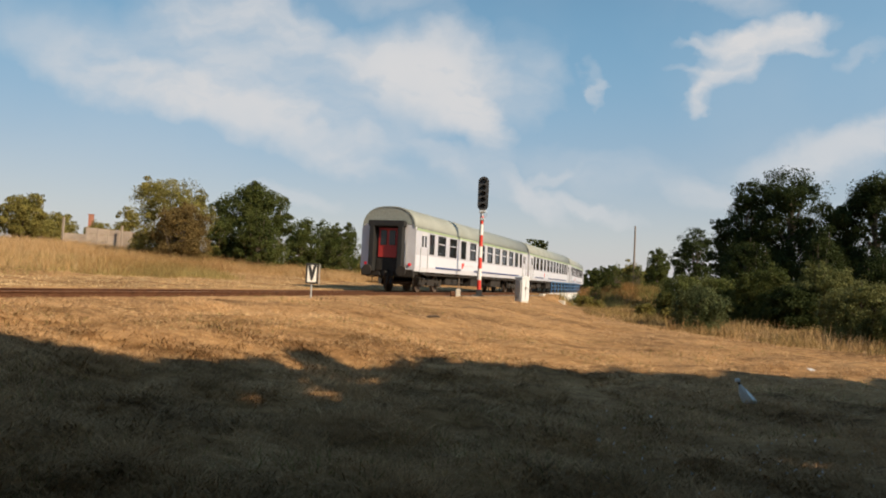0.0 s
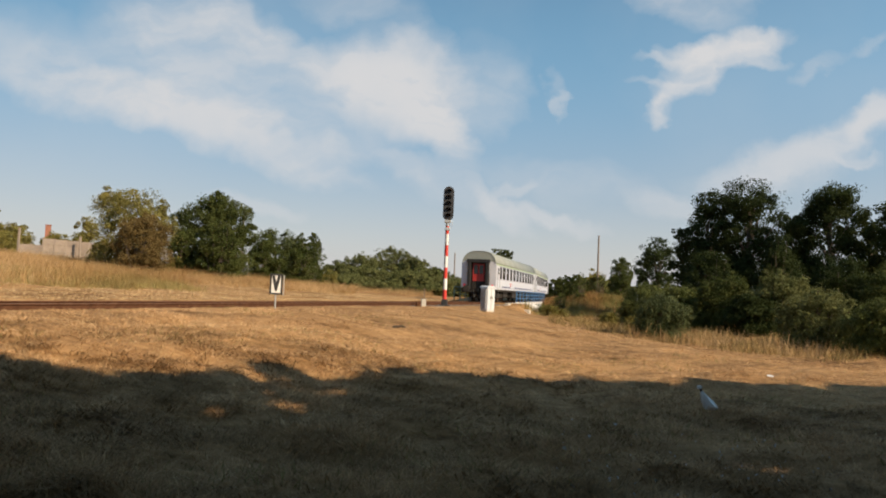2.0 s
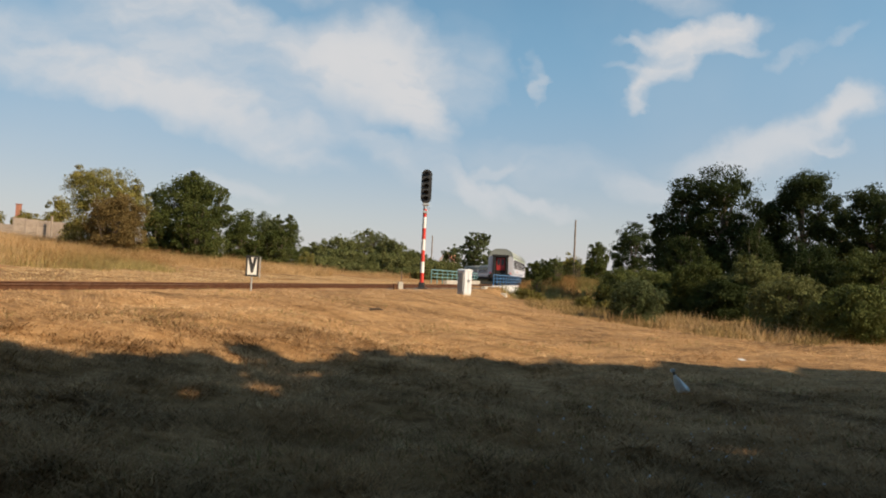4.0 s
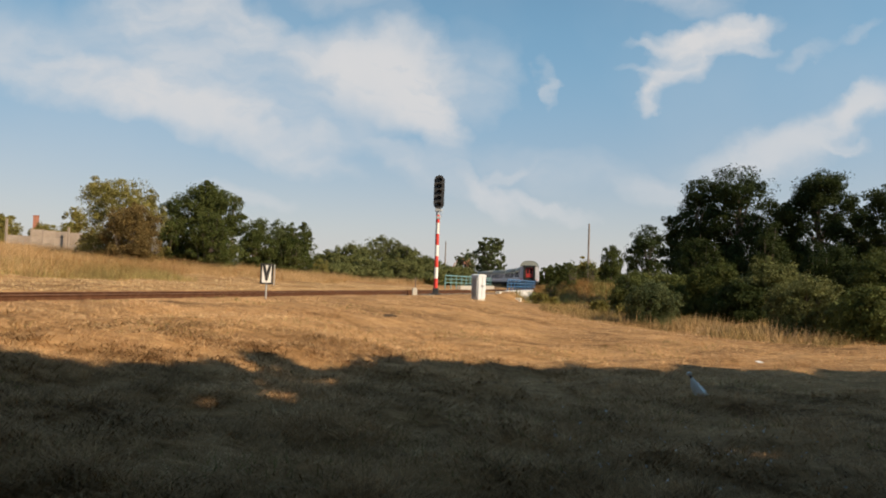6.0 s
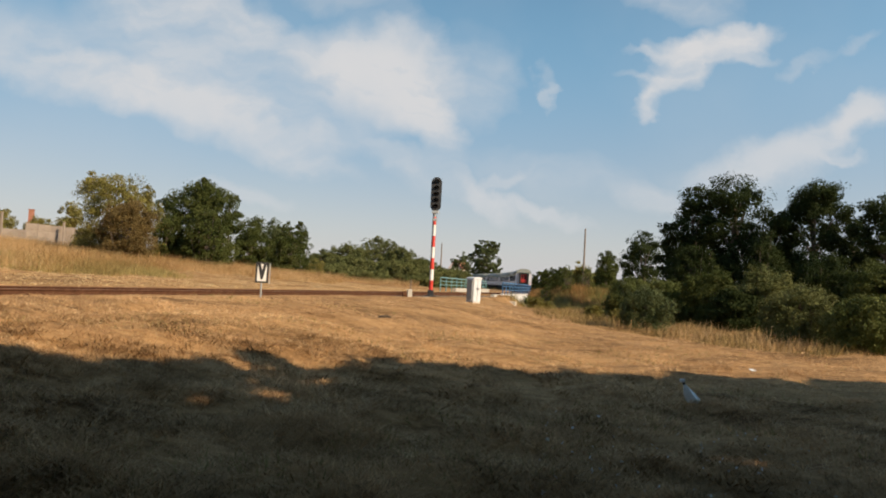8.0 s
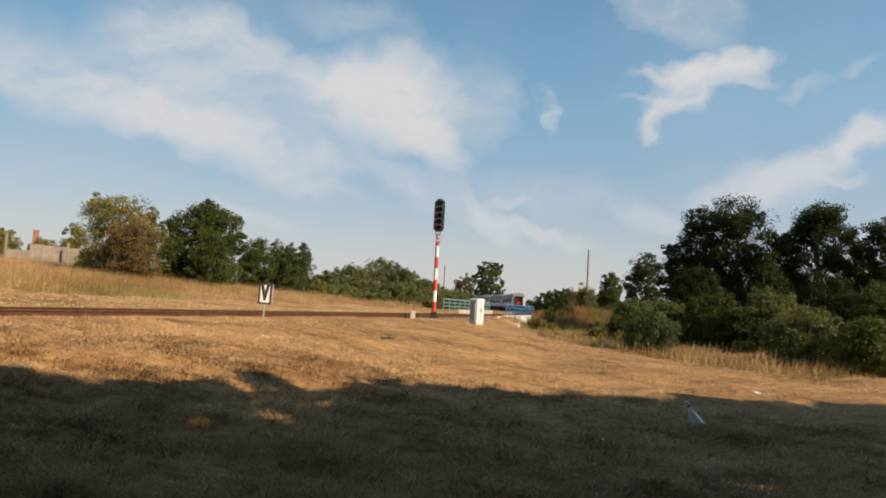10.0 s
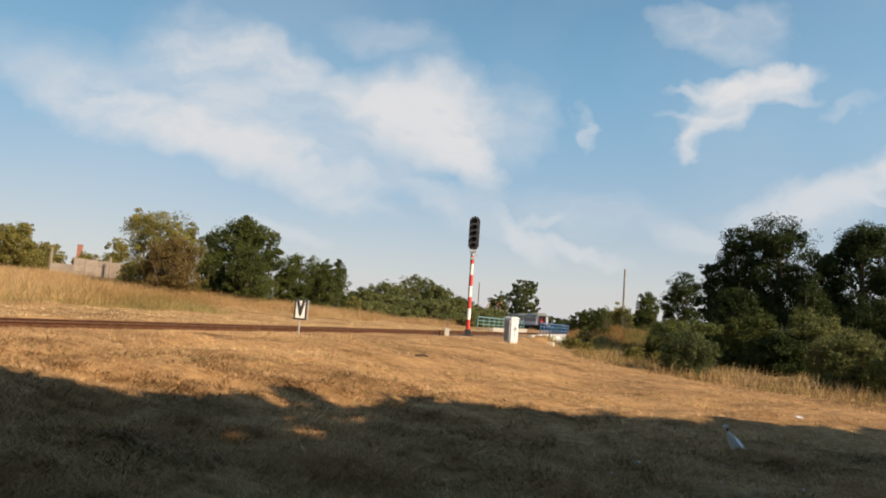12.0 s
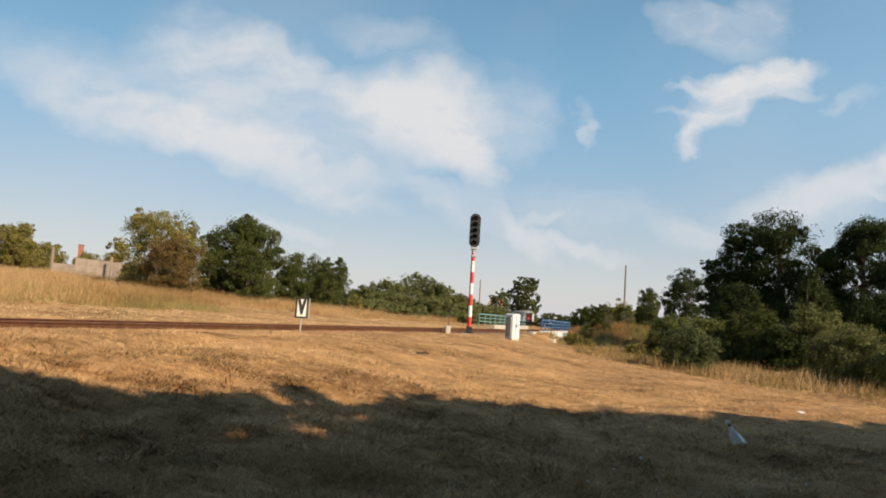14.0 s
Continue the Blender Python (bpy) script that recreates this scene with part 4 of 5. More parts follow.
def make_bridge():
    t = tagged(empty("bridge"), "short concrete railway bridge over a ditch", "bridge", kind="structure")
    part("deck", sweep([(-2.55, 0.42), (-2.55, 0.72), (2.2, 0.72), (2.2, 0.42)], 27, 49, 2), M["oldwall"], t)
    part("parapet", sweep([(-2.22, 0.722), (-2.22, 1.25), (-1.95, 1.25), (-1.95, 0.722)], 31, 49, 2), M["concrete"], t, "pale concrete parapet")
    part("kerb", sweep([(1.9, 0.722), (1.9, 0.92), (2.2, 0.92), (2.2, 0.722)], 27, 49, 2), M["concrete"], t, "pale concrete kerb")
    for s in (28.2, 47.8):
        bm = bmesh.new()
        box(bm, -2.5, -0.9, -2.2, 2.15, 0.9, 0.418, 0.03)
        part("abutment", bm, M["concrete"], t, m=on_line(s))
    for side in (-1, 1):
        for s in (27.6, 48.4):
            bm = bmesh.new()
            box(bm, 0.05, -0.3, -2.0, 1.3, 0.3, 0.45, 0.05)
            m = on_line(s, side * 2.6) @ Matrix.Rotation(0 if side > 0 else math.pi, 4, "Z")
            part("wing_wall", bm, M["concrete"], t, m=m)
    make_railing(-1, 27, 49, M["greeniron"], "blue-green painted steel railing along the bridge", 11, 0.72, 2.08)
    make_railing(1, 30, 51, M["blueiron"], "blue steel railing with white lower posts along the bridge", 11, 0.1, 1.92, 1.0)
    p = tagged(empty("pipe_end", on_line(40.5, 2.9)), "white painted round pipe end below the railing", "pipe")
    bm = bmesh.new()
    tube(bm, (-0.5, 0, 0.45), (0.25, 0, 0.45), 0.36, 0.36, 18)
    part("pipe", bm, M["signalwhite"], p)
    # the pipe is solid; a black disc paints the shade inside its mouth
    bm = bmesh.new()
    tube(bm, (0.25, 0, 0.45), (0.255, 0, 0.45), 0.24, 0.24, 18)
    part("pipe_mouth", bm, M["black"], p)
    bm = bmesh.new()
    box(bm, -0.45, -0.3, -2.3, 0.15, 0.3, 0.15, 0.02)
    part("pipe_support", bm, M["concrete"], p)


make_bridge()


def make_pole(az, d, top_el, name, label, r=0.12, lean=0.0):
    x, y = polar(az, d)
    z0 = hz(x, y)
    h = EYE + d * math.tan(radians(top_el)) - z0
    t = tagged(empty(name, pose(x, y, z0, 0, lean, 0)), label, "pole")
    bm = bmesh.new()
    tube(bm, (0, 0, -0.5), (0, 0, h), r, r * 0.7, 10)
    part("shaft", bm, M["wood"], t)
    bm = bmesh.new()
    tube(bm, (0, 0, h), (0, 0, h + 0.05), r * 0.72, r * 0.3, 10)
    part("cap", bm, M["steel"], t)


make_pole(11.48, 82, 4.72, "telegraph_pole", "bare weathered wooden telegraph pole above the bushes")
make_pole(0.62, 120, 3.05, "telegraph_pole", "thin distant wooden pole behind green bushes")
make_pole(-15.4, 66, 5.35, "telegraph_pole", "pale pole standing against dark green trees", 0.09)


def make_wall():
    t = tagged(empty("garden_wall"), "low grey concrete panel fence on the grassy rise", "fence")
    rng = random.Random(3)
    n = 8
    for i in range(n):
        az = -29.95 + i * (5.6 / n)
        a, b = polar(az, 74), polar(az + 5.6 / n, 74)
        hi = 2.02 if az < -29 else 2.5
        za = EYE + 74 * math.tan(radians(hi + (0.0 if az < -29 else -0.045 * (az + 28.8))))
        d = Vector((b[0] - a[0], b[1] - a[1], 0))
        m = Matrix.Translation((a[0], a[1], 0)) @ Matrix.Rotation(math.atan2(d.y, d.x), 4, "Z")
        low = min(hz(*a), hz(*b)) - 0.3
        for k in range(4):
            h = (za - low) / 4
            bm = bmesh.new()
            box(bm, 0.06, -0.03, low + k * h + 0.008, d.length - 0.06, 0.03, low + (k + 1) * h - 0.008, 0.01)
            part("panel", bm, M["oldwall"], t, m=m)
        bm = bmesh.new()
        box(bm, -0.07, -0.07, low, 0.07, 0.07, za + 0.06, 0.015)
        part("post", bm, M["oldwall"], t, m=m)
    for az, h in ((-30.0, 3.1), (-26.3, 2.75)):
        x, y = polar(az, 73)
        p = tagged(empty("fence_post", pose(x, y, hz(x, y))), "thin pale concrete post beside the panel fence", "post")
        bm = bmesh.new()
        box(bm, -0.08, -0.08, -0.3, 0.08, 0.08, EYE + 73 * math.tan(radians(h)) - hz(x, y), 0.02)
        part("shaft", bm, M["oldwall"], p)


make_wall()


def make_house(az, d, w, eaves, ridge, label, chimney=False, turn=0):
    x, y = polar(az, d)
    z0 = hz(x, y)
    t = tagged(empty("house", pose(x, y, z0, 0, 0, turn)), label, "house")
    e, r = eaves - z0, ridge - z0
    bm = bmesh.new()
    extrude_profile(bm, [(-w / 2, -0.5), (w / 2, -0.5), (w / 2, e), (0, r - 0.1), (-w / 2, e)], 0, 9)
    wl = part("wall", bm, M["plaster"], t)
    for sg in (-1, 1):
        bm = bmesh.new()
        extrude_profile(bm, [(0, r), (sg * (w / 2 + 0.35), e - 0.25), (sg * (w / 2 + 0.35), e - 0.37), (0, r - 0.14)], -0.3, 9.3)
        part("roof", bm, M["tile"], t, "red tiled roof slope")
    for k in (-0.25, 0.25):
        bm = bmesh.new()
        box(bm, k * w - 0.45, -0.04, 1.0, k * w + 0.45, -0.004, 2.3, 0.01)
        part("window", bm, M["glass"], t)
    if chimney:
        bm = bmesh.new()
        box(bm, -0.36, 3, e, 0.36, 3.7, chimney - z0 - 0.12, 0.01)
        c = part("chimney", bm, M["brick"], t, "red brick chimney")
        bm = bmesh.new()
        box(bm, -0.42, 2.94, chimney - z0 - 0.12, 0.42, 3.76, chimney - z0, 0.02)
        part("chimney_cap", bm, M["brick"], c)


make_house(-28.4, 118, 8, 3.8, 5.6, "house behind the rise with a brick chimney", EYE + 121.5 * math.tan(radians(3.42)), 25)
make_house(1.75, 262, 4.6, 7.2, 10.3, "distant white house with a red roof among trees", False, -20)


# ---- trees and bushes ----
def leaf_cloud(name, blobs, n, size, mat, seed, clump=0.23, droop=0.0):
    """Many small leaves in clumps over the given ellipsoids (x, y, z, rx, ry, rz)."""
    rng = np.random.default_rng(seed)
    vol = np.array([(b[3] * b[4] * b[5]) ** 0.67 for b in blobs])
    per = np.maximum(1, (n * vol / vol.sum()).astype(int))
    pts, nor = [], []
    for b, k in zip(blobs, per):
        nc = max(6, k // 60)
        d = rng.normal(size=(nc, 3))
        d /= np.linalg.norm(d, axis=1)[:, None]
        d *= 0.95 / (np.abs(d) ** 3).sum(axis=1)[:, None] ** (1 / 3)
        rad = rng.uniform(0.45, 1.0, nc) ** 0.6
        rad *= 1 + 0.10 * np.clip(rng.normal(size=nc), -2, 1.5)
        cen = np.array(b[:3]) + d * rad[:, None] * np.array(b[3:6])
        pick = rng.integers(0, nc, k)
        cs = clump * (0.6 + 0.8 * rng.random(nc)) * (np.mean(b[3:6]) ** 0.5)
        off = rng.normal(size=(k, 3))
        off *= (rng.random(k) ** (1 / 3) * 1.5 * cs[pick] / np.linalg.norm(off, axis=1))[:, None] * np.array((1, 1, 0.8))
        off[:, 2] -= droop * np.abs(off[:, 2])
        pts.append(cen[pick] + off)
        nn = d[pick] + rng.normal(size=(k, 3)) * 0.75
        nor.append(nn)
    p, nn = np.concatenate(pts), np.concatenate(nor)
    nn /= np.linalg.norm(nn, axis=1)[:, None]
    t = np.cross(nn, rng.normal(size=nn.shape))
    t /= np.linalg.norm(t, axis=1)[:, None] + 1e-9
    b = np.cross(nn, t)
    sz = size * rng.uniform(0.6, 1.35, len(p))[:, None]
    v = np.stack([p + t * sz, p - t * sz * 0.5 + b * sz * 0.7, p - t * sz * 0.5 - b * sz * 0.7 + nn * sz * 0.3], 1)
    return quick_mesh(name, v.reshape(-1, 3), np.arange(len(p) * 3).reshape(-1, 3), mat)


LEAF = {
    "dark": ((0.022, 0.034, 0.010), (0.046, 0.060, 0.018)),
    "mid": ((0.050, 0.066, 0.017), (0.098, 0.108, 0.032)),
    "olive": ((0.16, 0.145, 0.04), (0.25, 0.215, 0.065)),
    "brown": ((0.13, 0.09, 0.033), (0.19, 0.135, 0.053)),
    "green": ((0.078, 0.096, 0.026), (0.138, 0.150, 0.048)),
    "willow": ((0.100, 0.112, 0.038), (0.165, 0.168, 0.064)),
    "grey": ((0.065, 0.085, 0.034), (0.12, 0.135, 0.058)),
}
_seed = [10]


def tree(az, d, top_el, half, kind="mid", name="tree", label="", n=9000, size=0.13, low=0.25, shape="round", at=None):
    """A tree whose top shows at that elevation. low: where the crown begins, as a share of the height."""
    _seed[0] += 1
    rng = random.Random(_seed[0])
    x, y = at[:2] if at else polar(az, d)
    z0 = hz(x, y)
    h = at[2] if at else EYE + d * math.tan(radians(top_el)) - z0
    t = tagged(empty(name, pose(x, y, z0, 0, 0, rng.uniform(0, 360))), label, "tree" if name != "bush" else "bush")
    bm = bmesh.new()
    r0 = 0.035 * h + 0.03
    p, limbs = Vector((0, 0, -0.3)), []
    for k in range(5):
        q = Vector((rng.uniform(-.03, .03) * h, rng.uniform(-.03, .03) * h, h * (k + 1) / 5 * 0.86))
        tube(bm, p, q, r0 * (1 - k / 5.5), r0 * (1 - (k + 1) / 5.5), 7)
        p = q
    blobs = []
    if shape == "cone":
        for k in range(7):
            f = k / 6
            rr = half * (1.0 - 0.8 * f) * rng.uniform(0.8, 1.1)
            blobs.append((rng.uniform(-.15, .15) * half, rng.uniform(-.15, .15) * half, h * (low + (0.93 - low) * f), rr, rr, h * 0.10))
    else:
        m = 13 if shape == "round" else 9
        blobs.append((0, 0, h * (low + 1) / 2, half * 0.80, half * 0.80, h * (1 - low) * 0.46))
        for k in range(m):
            a = k * 2.4 + rng.uniform(-.3, .3)
            f = (k + 0.5) / m
            rad = half * (0.68 if shape == "round" else 0.75) * math.sqrt(max(0.05, 1 - (2 * f - 0.8) ** 2 * 0.58)) * rng.uniform(0.8, 1.1)
            rr = half * rng.uniform(0.22, 0.46)
            zz = h * (low + (1 - low) * (0.12 + 0.74 * f))
            bx, by = rad * math.cos(a), rad * math.sin(a)
            blobs.append((bx, by, zz, rr, rr, min(rr * 0.95, h * 0.18)))
            if name == "tree" and not at:
                # smaller lobes on the outer side of the limb
                for j in range(3):
                    aa, q = a + rng.uniform(-1.1, 1.1), rr * rng.uniform(0.4, 0.6)
                    blobs.append((bx + rr * 0.75 * math.cos(aa), by + rr * 0.75 * math.sin(aa), zz + min(rr, h * 0.16) * rng.uniform(-0.1, 0.75), q, q, q * 0.8))
            tube(bm, (0, 0, zz * 0.7), (bx * 0.85, by * 0.85, zz), r0 * 0.35, r0 * 0.1, 5)
        if low < 0.1:
            for k in range(5):
                a = k * 1.257 + rng.uniform(-.3, .3)
                blobs.append((half * 0.55 * math.cos(a), half * 0.55 * math.sin(a), h * 0.17, half * 0.42, half * 0.42, h * 0.17))
        if name == "bush":
            # shoots that break the outline
            for k in range(15):
                a, f = rng.uniform(0, 6.28), rng.uniform(0.1, 0.95)
                bx, by = half * f * math.cos(a), half * f * math.sin(a)
                top = h * (1.0 - 0.35 * f * f) * rng.uniform(0.8, 1.13)
                tube(bm, (bx * 0.5, by * 0.5, 0), (bx, by, top), r0 * 0.25, r0 * 0.06, 4)
                blobs.append((bx, by, top - 0.10 * h, half * 0.13, half * 0.13, h * 0.15))
        blobs.append((rng.uniform(-.2, .2) * half, rng.uniform(-.2, .2) * half, h * 0.87, half * 0.50, half * 0.50, h * 0.12))
    part("trunk", bm, M["bark"], t)
    cr = new("crown", leaf_cloud("crown", blobs, int(n * (1.8 if at else 2.9)), size * (0.70 if at else 0.55), foliage(kind, *LEAF[kind]), _seed[0]))
    cr.parent = t
    return t


def elev(x, y):
    """Azimuth and elevation of a spot in a level view."""
    return math.degrees(math.atan((x - 784) / 1319)), math.degrees(math.atan((510 + (x - 784) * 0.0487 - y) / 1319 * math.cos(math.atan((x - 784) / 1319))))


def spot(x0, x1, top, d, kind, name, label, **kw):
    """A tree or bush d metres off between two bearings."""
    a, e = elev((x0 + x1) / 2, top)
    half = (x1 - x0) / 2 / 1319 * d * math.cos(radians(a)) * 0.98
    return tree(a, d, e, half, kind, name, label, **kw)


# on the rise beyond the line
spot(-95, -15, 350, 62, "olive", "tree", "sparse olive tree at the end of the fence", n=6000, size=0.13, low=0.1)
spot(142, 300, 326, 56, "olive", "tree", "bushy yellow-green tree on the grassy rise", n=13000, size=0.12, low=0.03, shape="wide")
spot(190, 298, 372, 52, "brown", "bush", "rounded brownish bush before a yellow-green tree", n=9000, size=0.10, low=0.02)
spot(298, 447, 336, 62, "mid", "tree", "broad dark green tree on the rise", n=17000, size=0.14, low=0.03)
spot(285, 340, 395, 60, "mid", "bush", "green bush between two trees", n=5000, size=0.12, low=0.02)
spot(425, 500, 415, 70, "mid", "bush", "green bush beside the slender trees", n=6000, size=0.13, low=0.02)
spot(490, 575, 432, 72, "mid", "bush", "green bush beside the slender trees", n=6000, size=0.13, low=0.02)
spot(335, 430, 390, 58, "mid", "bush", "green bush at the foot of a tree", n=6000, size=0.12, low=0.05)
for x0, x1, top in ((440, 500, 392), (478, 520, 400), (508, 545, 404), (533, 562, 401), (495, 522, 408)):
    spot(x0, x1, top, 78, "mid" if x0 != 478 else "grey", "tree", "slender green tree at the end of the rise", n=5000, size=0.15, low=0.02, shape="wide")
spot(555, 600, 470, 80, "olive", "bush", "low olive bush at the end of the rise", n=3000, size=0.13, low=0.02)
for x0, x1, top, d in ((552, 640, 458, 100), (590, 690, 443, 100), (645, 735, 432, 104), (680, 775, 452, 100), (725, 810, 470, 100), (770, 860, 487, 100), (585, 700, 466, 94), (560, 660, 480, 90), (660, 780, 474, 94), (740, 840, 488, 94), (620, 720, 492, 90), (720, 800, 498, 90)):
    spot(x0, x1, top, d, "willow", "bush", "dense olive-green willow bush behind the railway", n=6500, size=0.19, low=0.02)
for x0, x1, top, d in ((-30, 50, 385, 95), (-60, 20, 400, 88), (60, 125, 402, 105), (115, 160, 398, 100)):
    spot(x0, x1, top, d, "olive", "tree", "small olive tree behind the panel fence", n=4500, size=0.15, low=0.1)
# far beyond the bridge
# the grey leaf kind puts distance haze into this tree's colour
spot(846, 908, 433, 236, "grey", "tree", "large dark tree far along the line, greyed for haze", n=9000, size=0.45, low=0.05)
spot(815, 856, 456, 225, "grey", "tree", "thin grey-green tree near a distant house", n=2600, size=0.35, low=0.1)
for i in range(9):
    spot(960 + i * 14, 1000 + i * 14, 488 - (i % 3) * 4, 190 - i * 6, "mid", "tree", "low green tree in the distant tree line", n=2600, size=0.32, low=0.02)
for i in range(9):
    spot(885 + i * 22, 925 + i * 22, 505 - (i * 5 % 3) * 4, 300 - i * 6, "mid", "tree", "low green tree in the distant tree line", n=1800, size=0.45, low=0.02)
# to the right of the line
spot(1068, 1116, 449, 92, "mid", "tree", "small rounded green tree beside a pole", n=6000, size=0.16, low=0.05)
spot(1020, 1075, 478, 96, "olive", "bush", "low green bush on the embankment", n=4000, size=0.16, low=0.02)
spot(1116, 1200, 415, 74, "dark", "tree", "dark green tree at the edge of the thicket", n=10000, size=0.15, low=0.08)
spot(1250, 1396, 313, 61, "dark", "tree", "tall broad dark green tree with gaps in its crown", n=24000, size=0.14, low=0.05)
spot(1194, 1300, 327, 63, "dark", "tree", "tall dark green tree leaning on a broader one", n=16000, size=0.14, low=0.05)
spot(1390, 1532, 320, 58, "dark", "tree", "tall dark green tree in the thicket", n=25000, size=0.13, low=0.05)
spot(1365, 1440, 375, 60, "dark", "tree", "dark green tree filling the thicket", n=9000, size=0.14, low=0.03)
spot(1180, 1260, 400, 64, "dark", "tree", "dark green tree filling the thicket", n=9000, size=0.14, low=0.03)
spot(1505, 1560, 380, 60, "dark", "tree", "dark green tree filling the thicket", n=7000, size=0.14, low=0.03)
spot(1520, 1680, 345, 56, "dark", "tree", "tall dark green tree in the thicket", n=15000, size=0.15, low=0.12)
for x0, x1, top, d, k in ((1090, 1180, 500, 52, "green"), (1140, 1250, 505, 46, "green"), (1230, 1330, 488, 44, "mid"), (1320, 1440, 482, 42, "willow"), (1280, 1370, 520, 41, "dark"), (1420, 1540, 458, 44, "dark"), (1520, 1660, 470, 42, "mid"), (1200, 1290, 440, 55, "dark"), (1330, 1420, 430, 52, "dark")):
    spot(x0, x1, top, d, k, "bush", "dense dark green bush in the thicket", n=11000, size=0.10, low=0.02)
spot(1112, 1216, 520, 33.5, "grey", "bush", "rounded grey-green bush at the field edge", n=9000, size=0.07, low=0.02)
spot(1370, 1510, 515, 31, "willow", "bush", "spreading green bush at the field edge", n=12000, size=0.07, low=0.02)
spot(1490, 1640, 535, 29, "green", "bush", "spreading green bush at the field edge", n=10000, size=0.07, low=0.02)
for az, d, h in ((8.0, 59, 0.8), (8.9, 60, 0.6), (12.4, 46, 0.8), (14.2, 41, 0.7)):
    tree(0, 0, 0, h * 0.8, "olive", "bush", "leafy weed clump by the ditch", n=900, size=0.10, low=0.02, at=(*polar(az, d), h))
for s_, u_, h in ((36.5, 3.6, 0.5), (39.5, 3.3, 1.3), (42.5, 3.8, 1.2), (45, 4.6, 1.5), (47, 6.5, 1.4), (49, 8.5, 1.6)):
    q = line(s_, u_)
    tree(0, 0, 0, 0.3 + 0.4 * abs(h), "green", "bush", "leafy green weeds growing before the bridge", n=900, size=0.11, low=0.02, at=(q.x, q.y, h + 1.2))
# behind and beside the camera, unseen: the trees that shade the near field
# high canopies added out of view to block sky light over the foreground
for x, y in ((8.6, -4.6), (-7.2, 1.6)):
    tree(0, 0, 0, 4.4, "dark", "tree", "unseen leafy tree with a high crown, added to dim the near field", n=5200, size=0.42, low=0.56, at=(x, y, 11.2))
tree(0, 0, 0, 7.0, "dark", "tree", "unseen wide leafy tree added over the viewpoint to dim skylight", n=7000, size=0.44, low=0.5, at=(-0.5, -5.0, 11.0))
tree(0, 0, 0, 6.3, "dark", "tree", "unseen tall leafy tree added to dim the near field", n=7000, size=0.46, low=0.52, at=(0.5, -6.2, 15.0))
for x, y, h, r in ((6.4, -3.2, 9.5, 3.2), (13, -3.5, 12, 5), (21, -0.5, 12, 5), (30, 1, 12, 5), (4.0, -8.5, 11, 5.0), (-5, -8, 11, 5.0), (-12, -5, 10, 4.5)):
    tree(0, 0, 0, r, "dark", "tree", "leafy tree shading the near field", n=5000, size=0.40, low=0.06, at=(x, y, h))
# the close row at the wood's edge, whose tops shade the field up to this line
SHADE_X, SHADE_Y = (-7, -4.6, -3.2, -2.0, 0.2, 2.5, 4.8, 7.6, 9.8, 20), (6.4, 8.2, 10.6, 12.5, 13.9, 14.8, 15.1, 16.1, 16.5, 18.0)
for i in range(17):
    tip = -6.5 + 1.55 * i
    h = 9.4 + 0.5 * math.sin(i * 2.4)
    reach = h / math.tan(_e)
    tree(0, 0, 0, 3.0, "dark", "tree", "slim leafy tree in the row shading the near field", n=4600, size=0.38, low=0.06, at=(tip + 0.95 * reach * math.sin(_a), float(np.interp(tip, SHADE_X, SHADE_Y)) + 0.95 * reach * math.cos(_a) - 0.55 * 3.0 + 0.3 * math.sin(i * 5.1), h))
# more added canopies out of view, only to cut the sky light
for x, y in ((9.0, -6.5), (-5.5, 3.0)):
    tree(0, 0, 0, 5.2, "dark", "tree", "unseen tall leafy tree added to dim the near field", n=7000, size=0.46, low=0.52, at=(x, y, 14.5))
for x, y in ((9.5, -5.5), (4.5, -5.0)):
    tree(0, 0, 0, 4.0, "dark", "tree", "unseen leafy tree with a high crown, added to dim the near field", n=5200, size=0.42, low=0.55, at=(x, y, 11.5))


# ---- grass ----
def blades(name, x, y, h, w, mat, seed, lean=0.6):
    rng = np.random.default_rng(seed)
    z = height(x, y)
    n = len(x)
    a, l = rng.uniform(0, 6.283, n), rng.normal(0, lean, (n, 2)) * h[:, None]
    bx, by = np.cos(a) * w, np.sin(a) * w
    v = np.stack([np.stack([x - bx, y - by, z - 0.02], -1), np.stack([x + bx, y + by, z - 0.02], -1), np.stack([x + l[:, 0], y + l[:, 1], z + h], -1)], 1)
    return quick_mesh(name, v.reshape(-1, 3), np.arange(3 * n).reshape(-1, 3), mat)


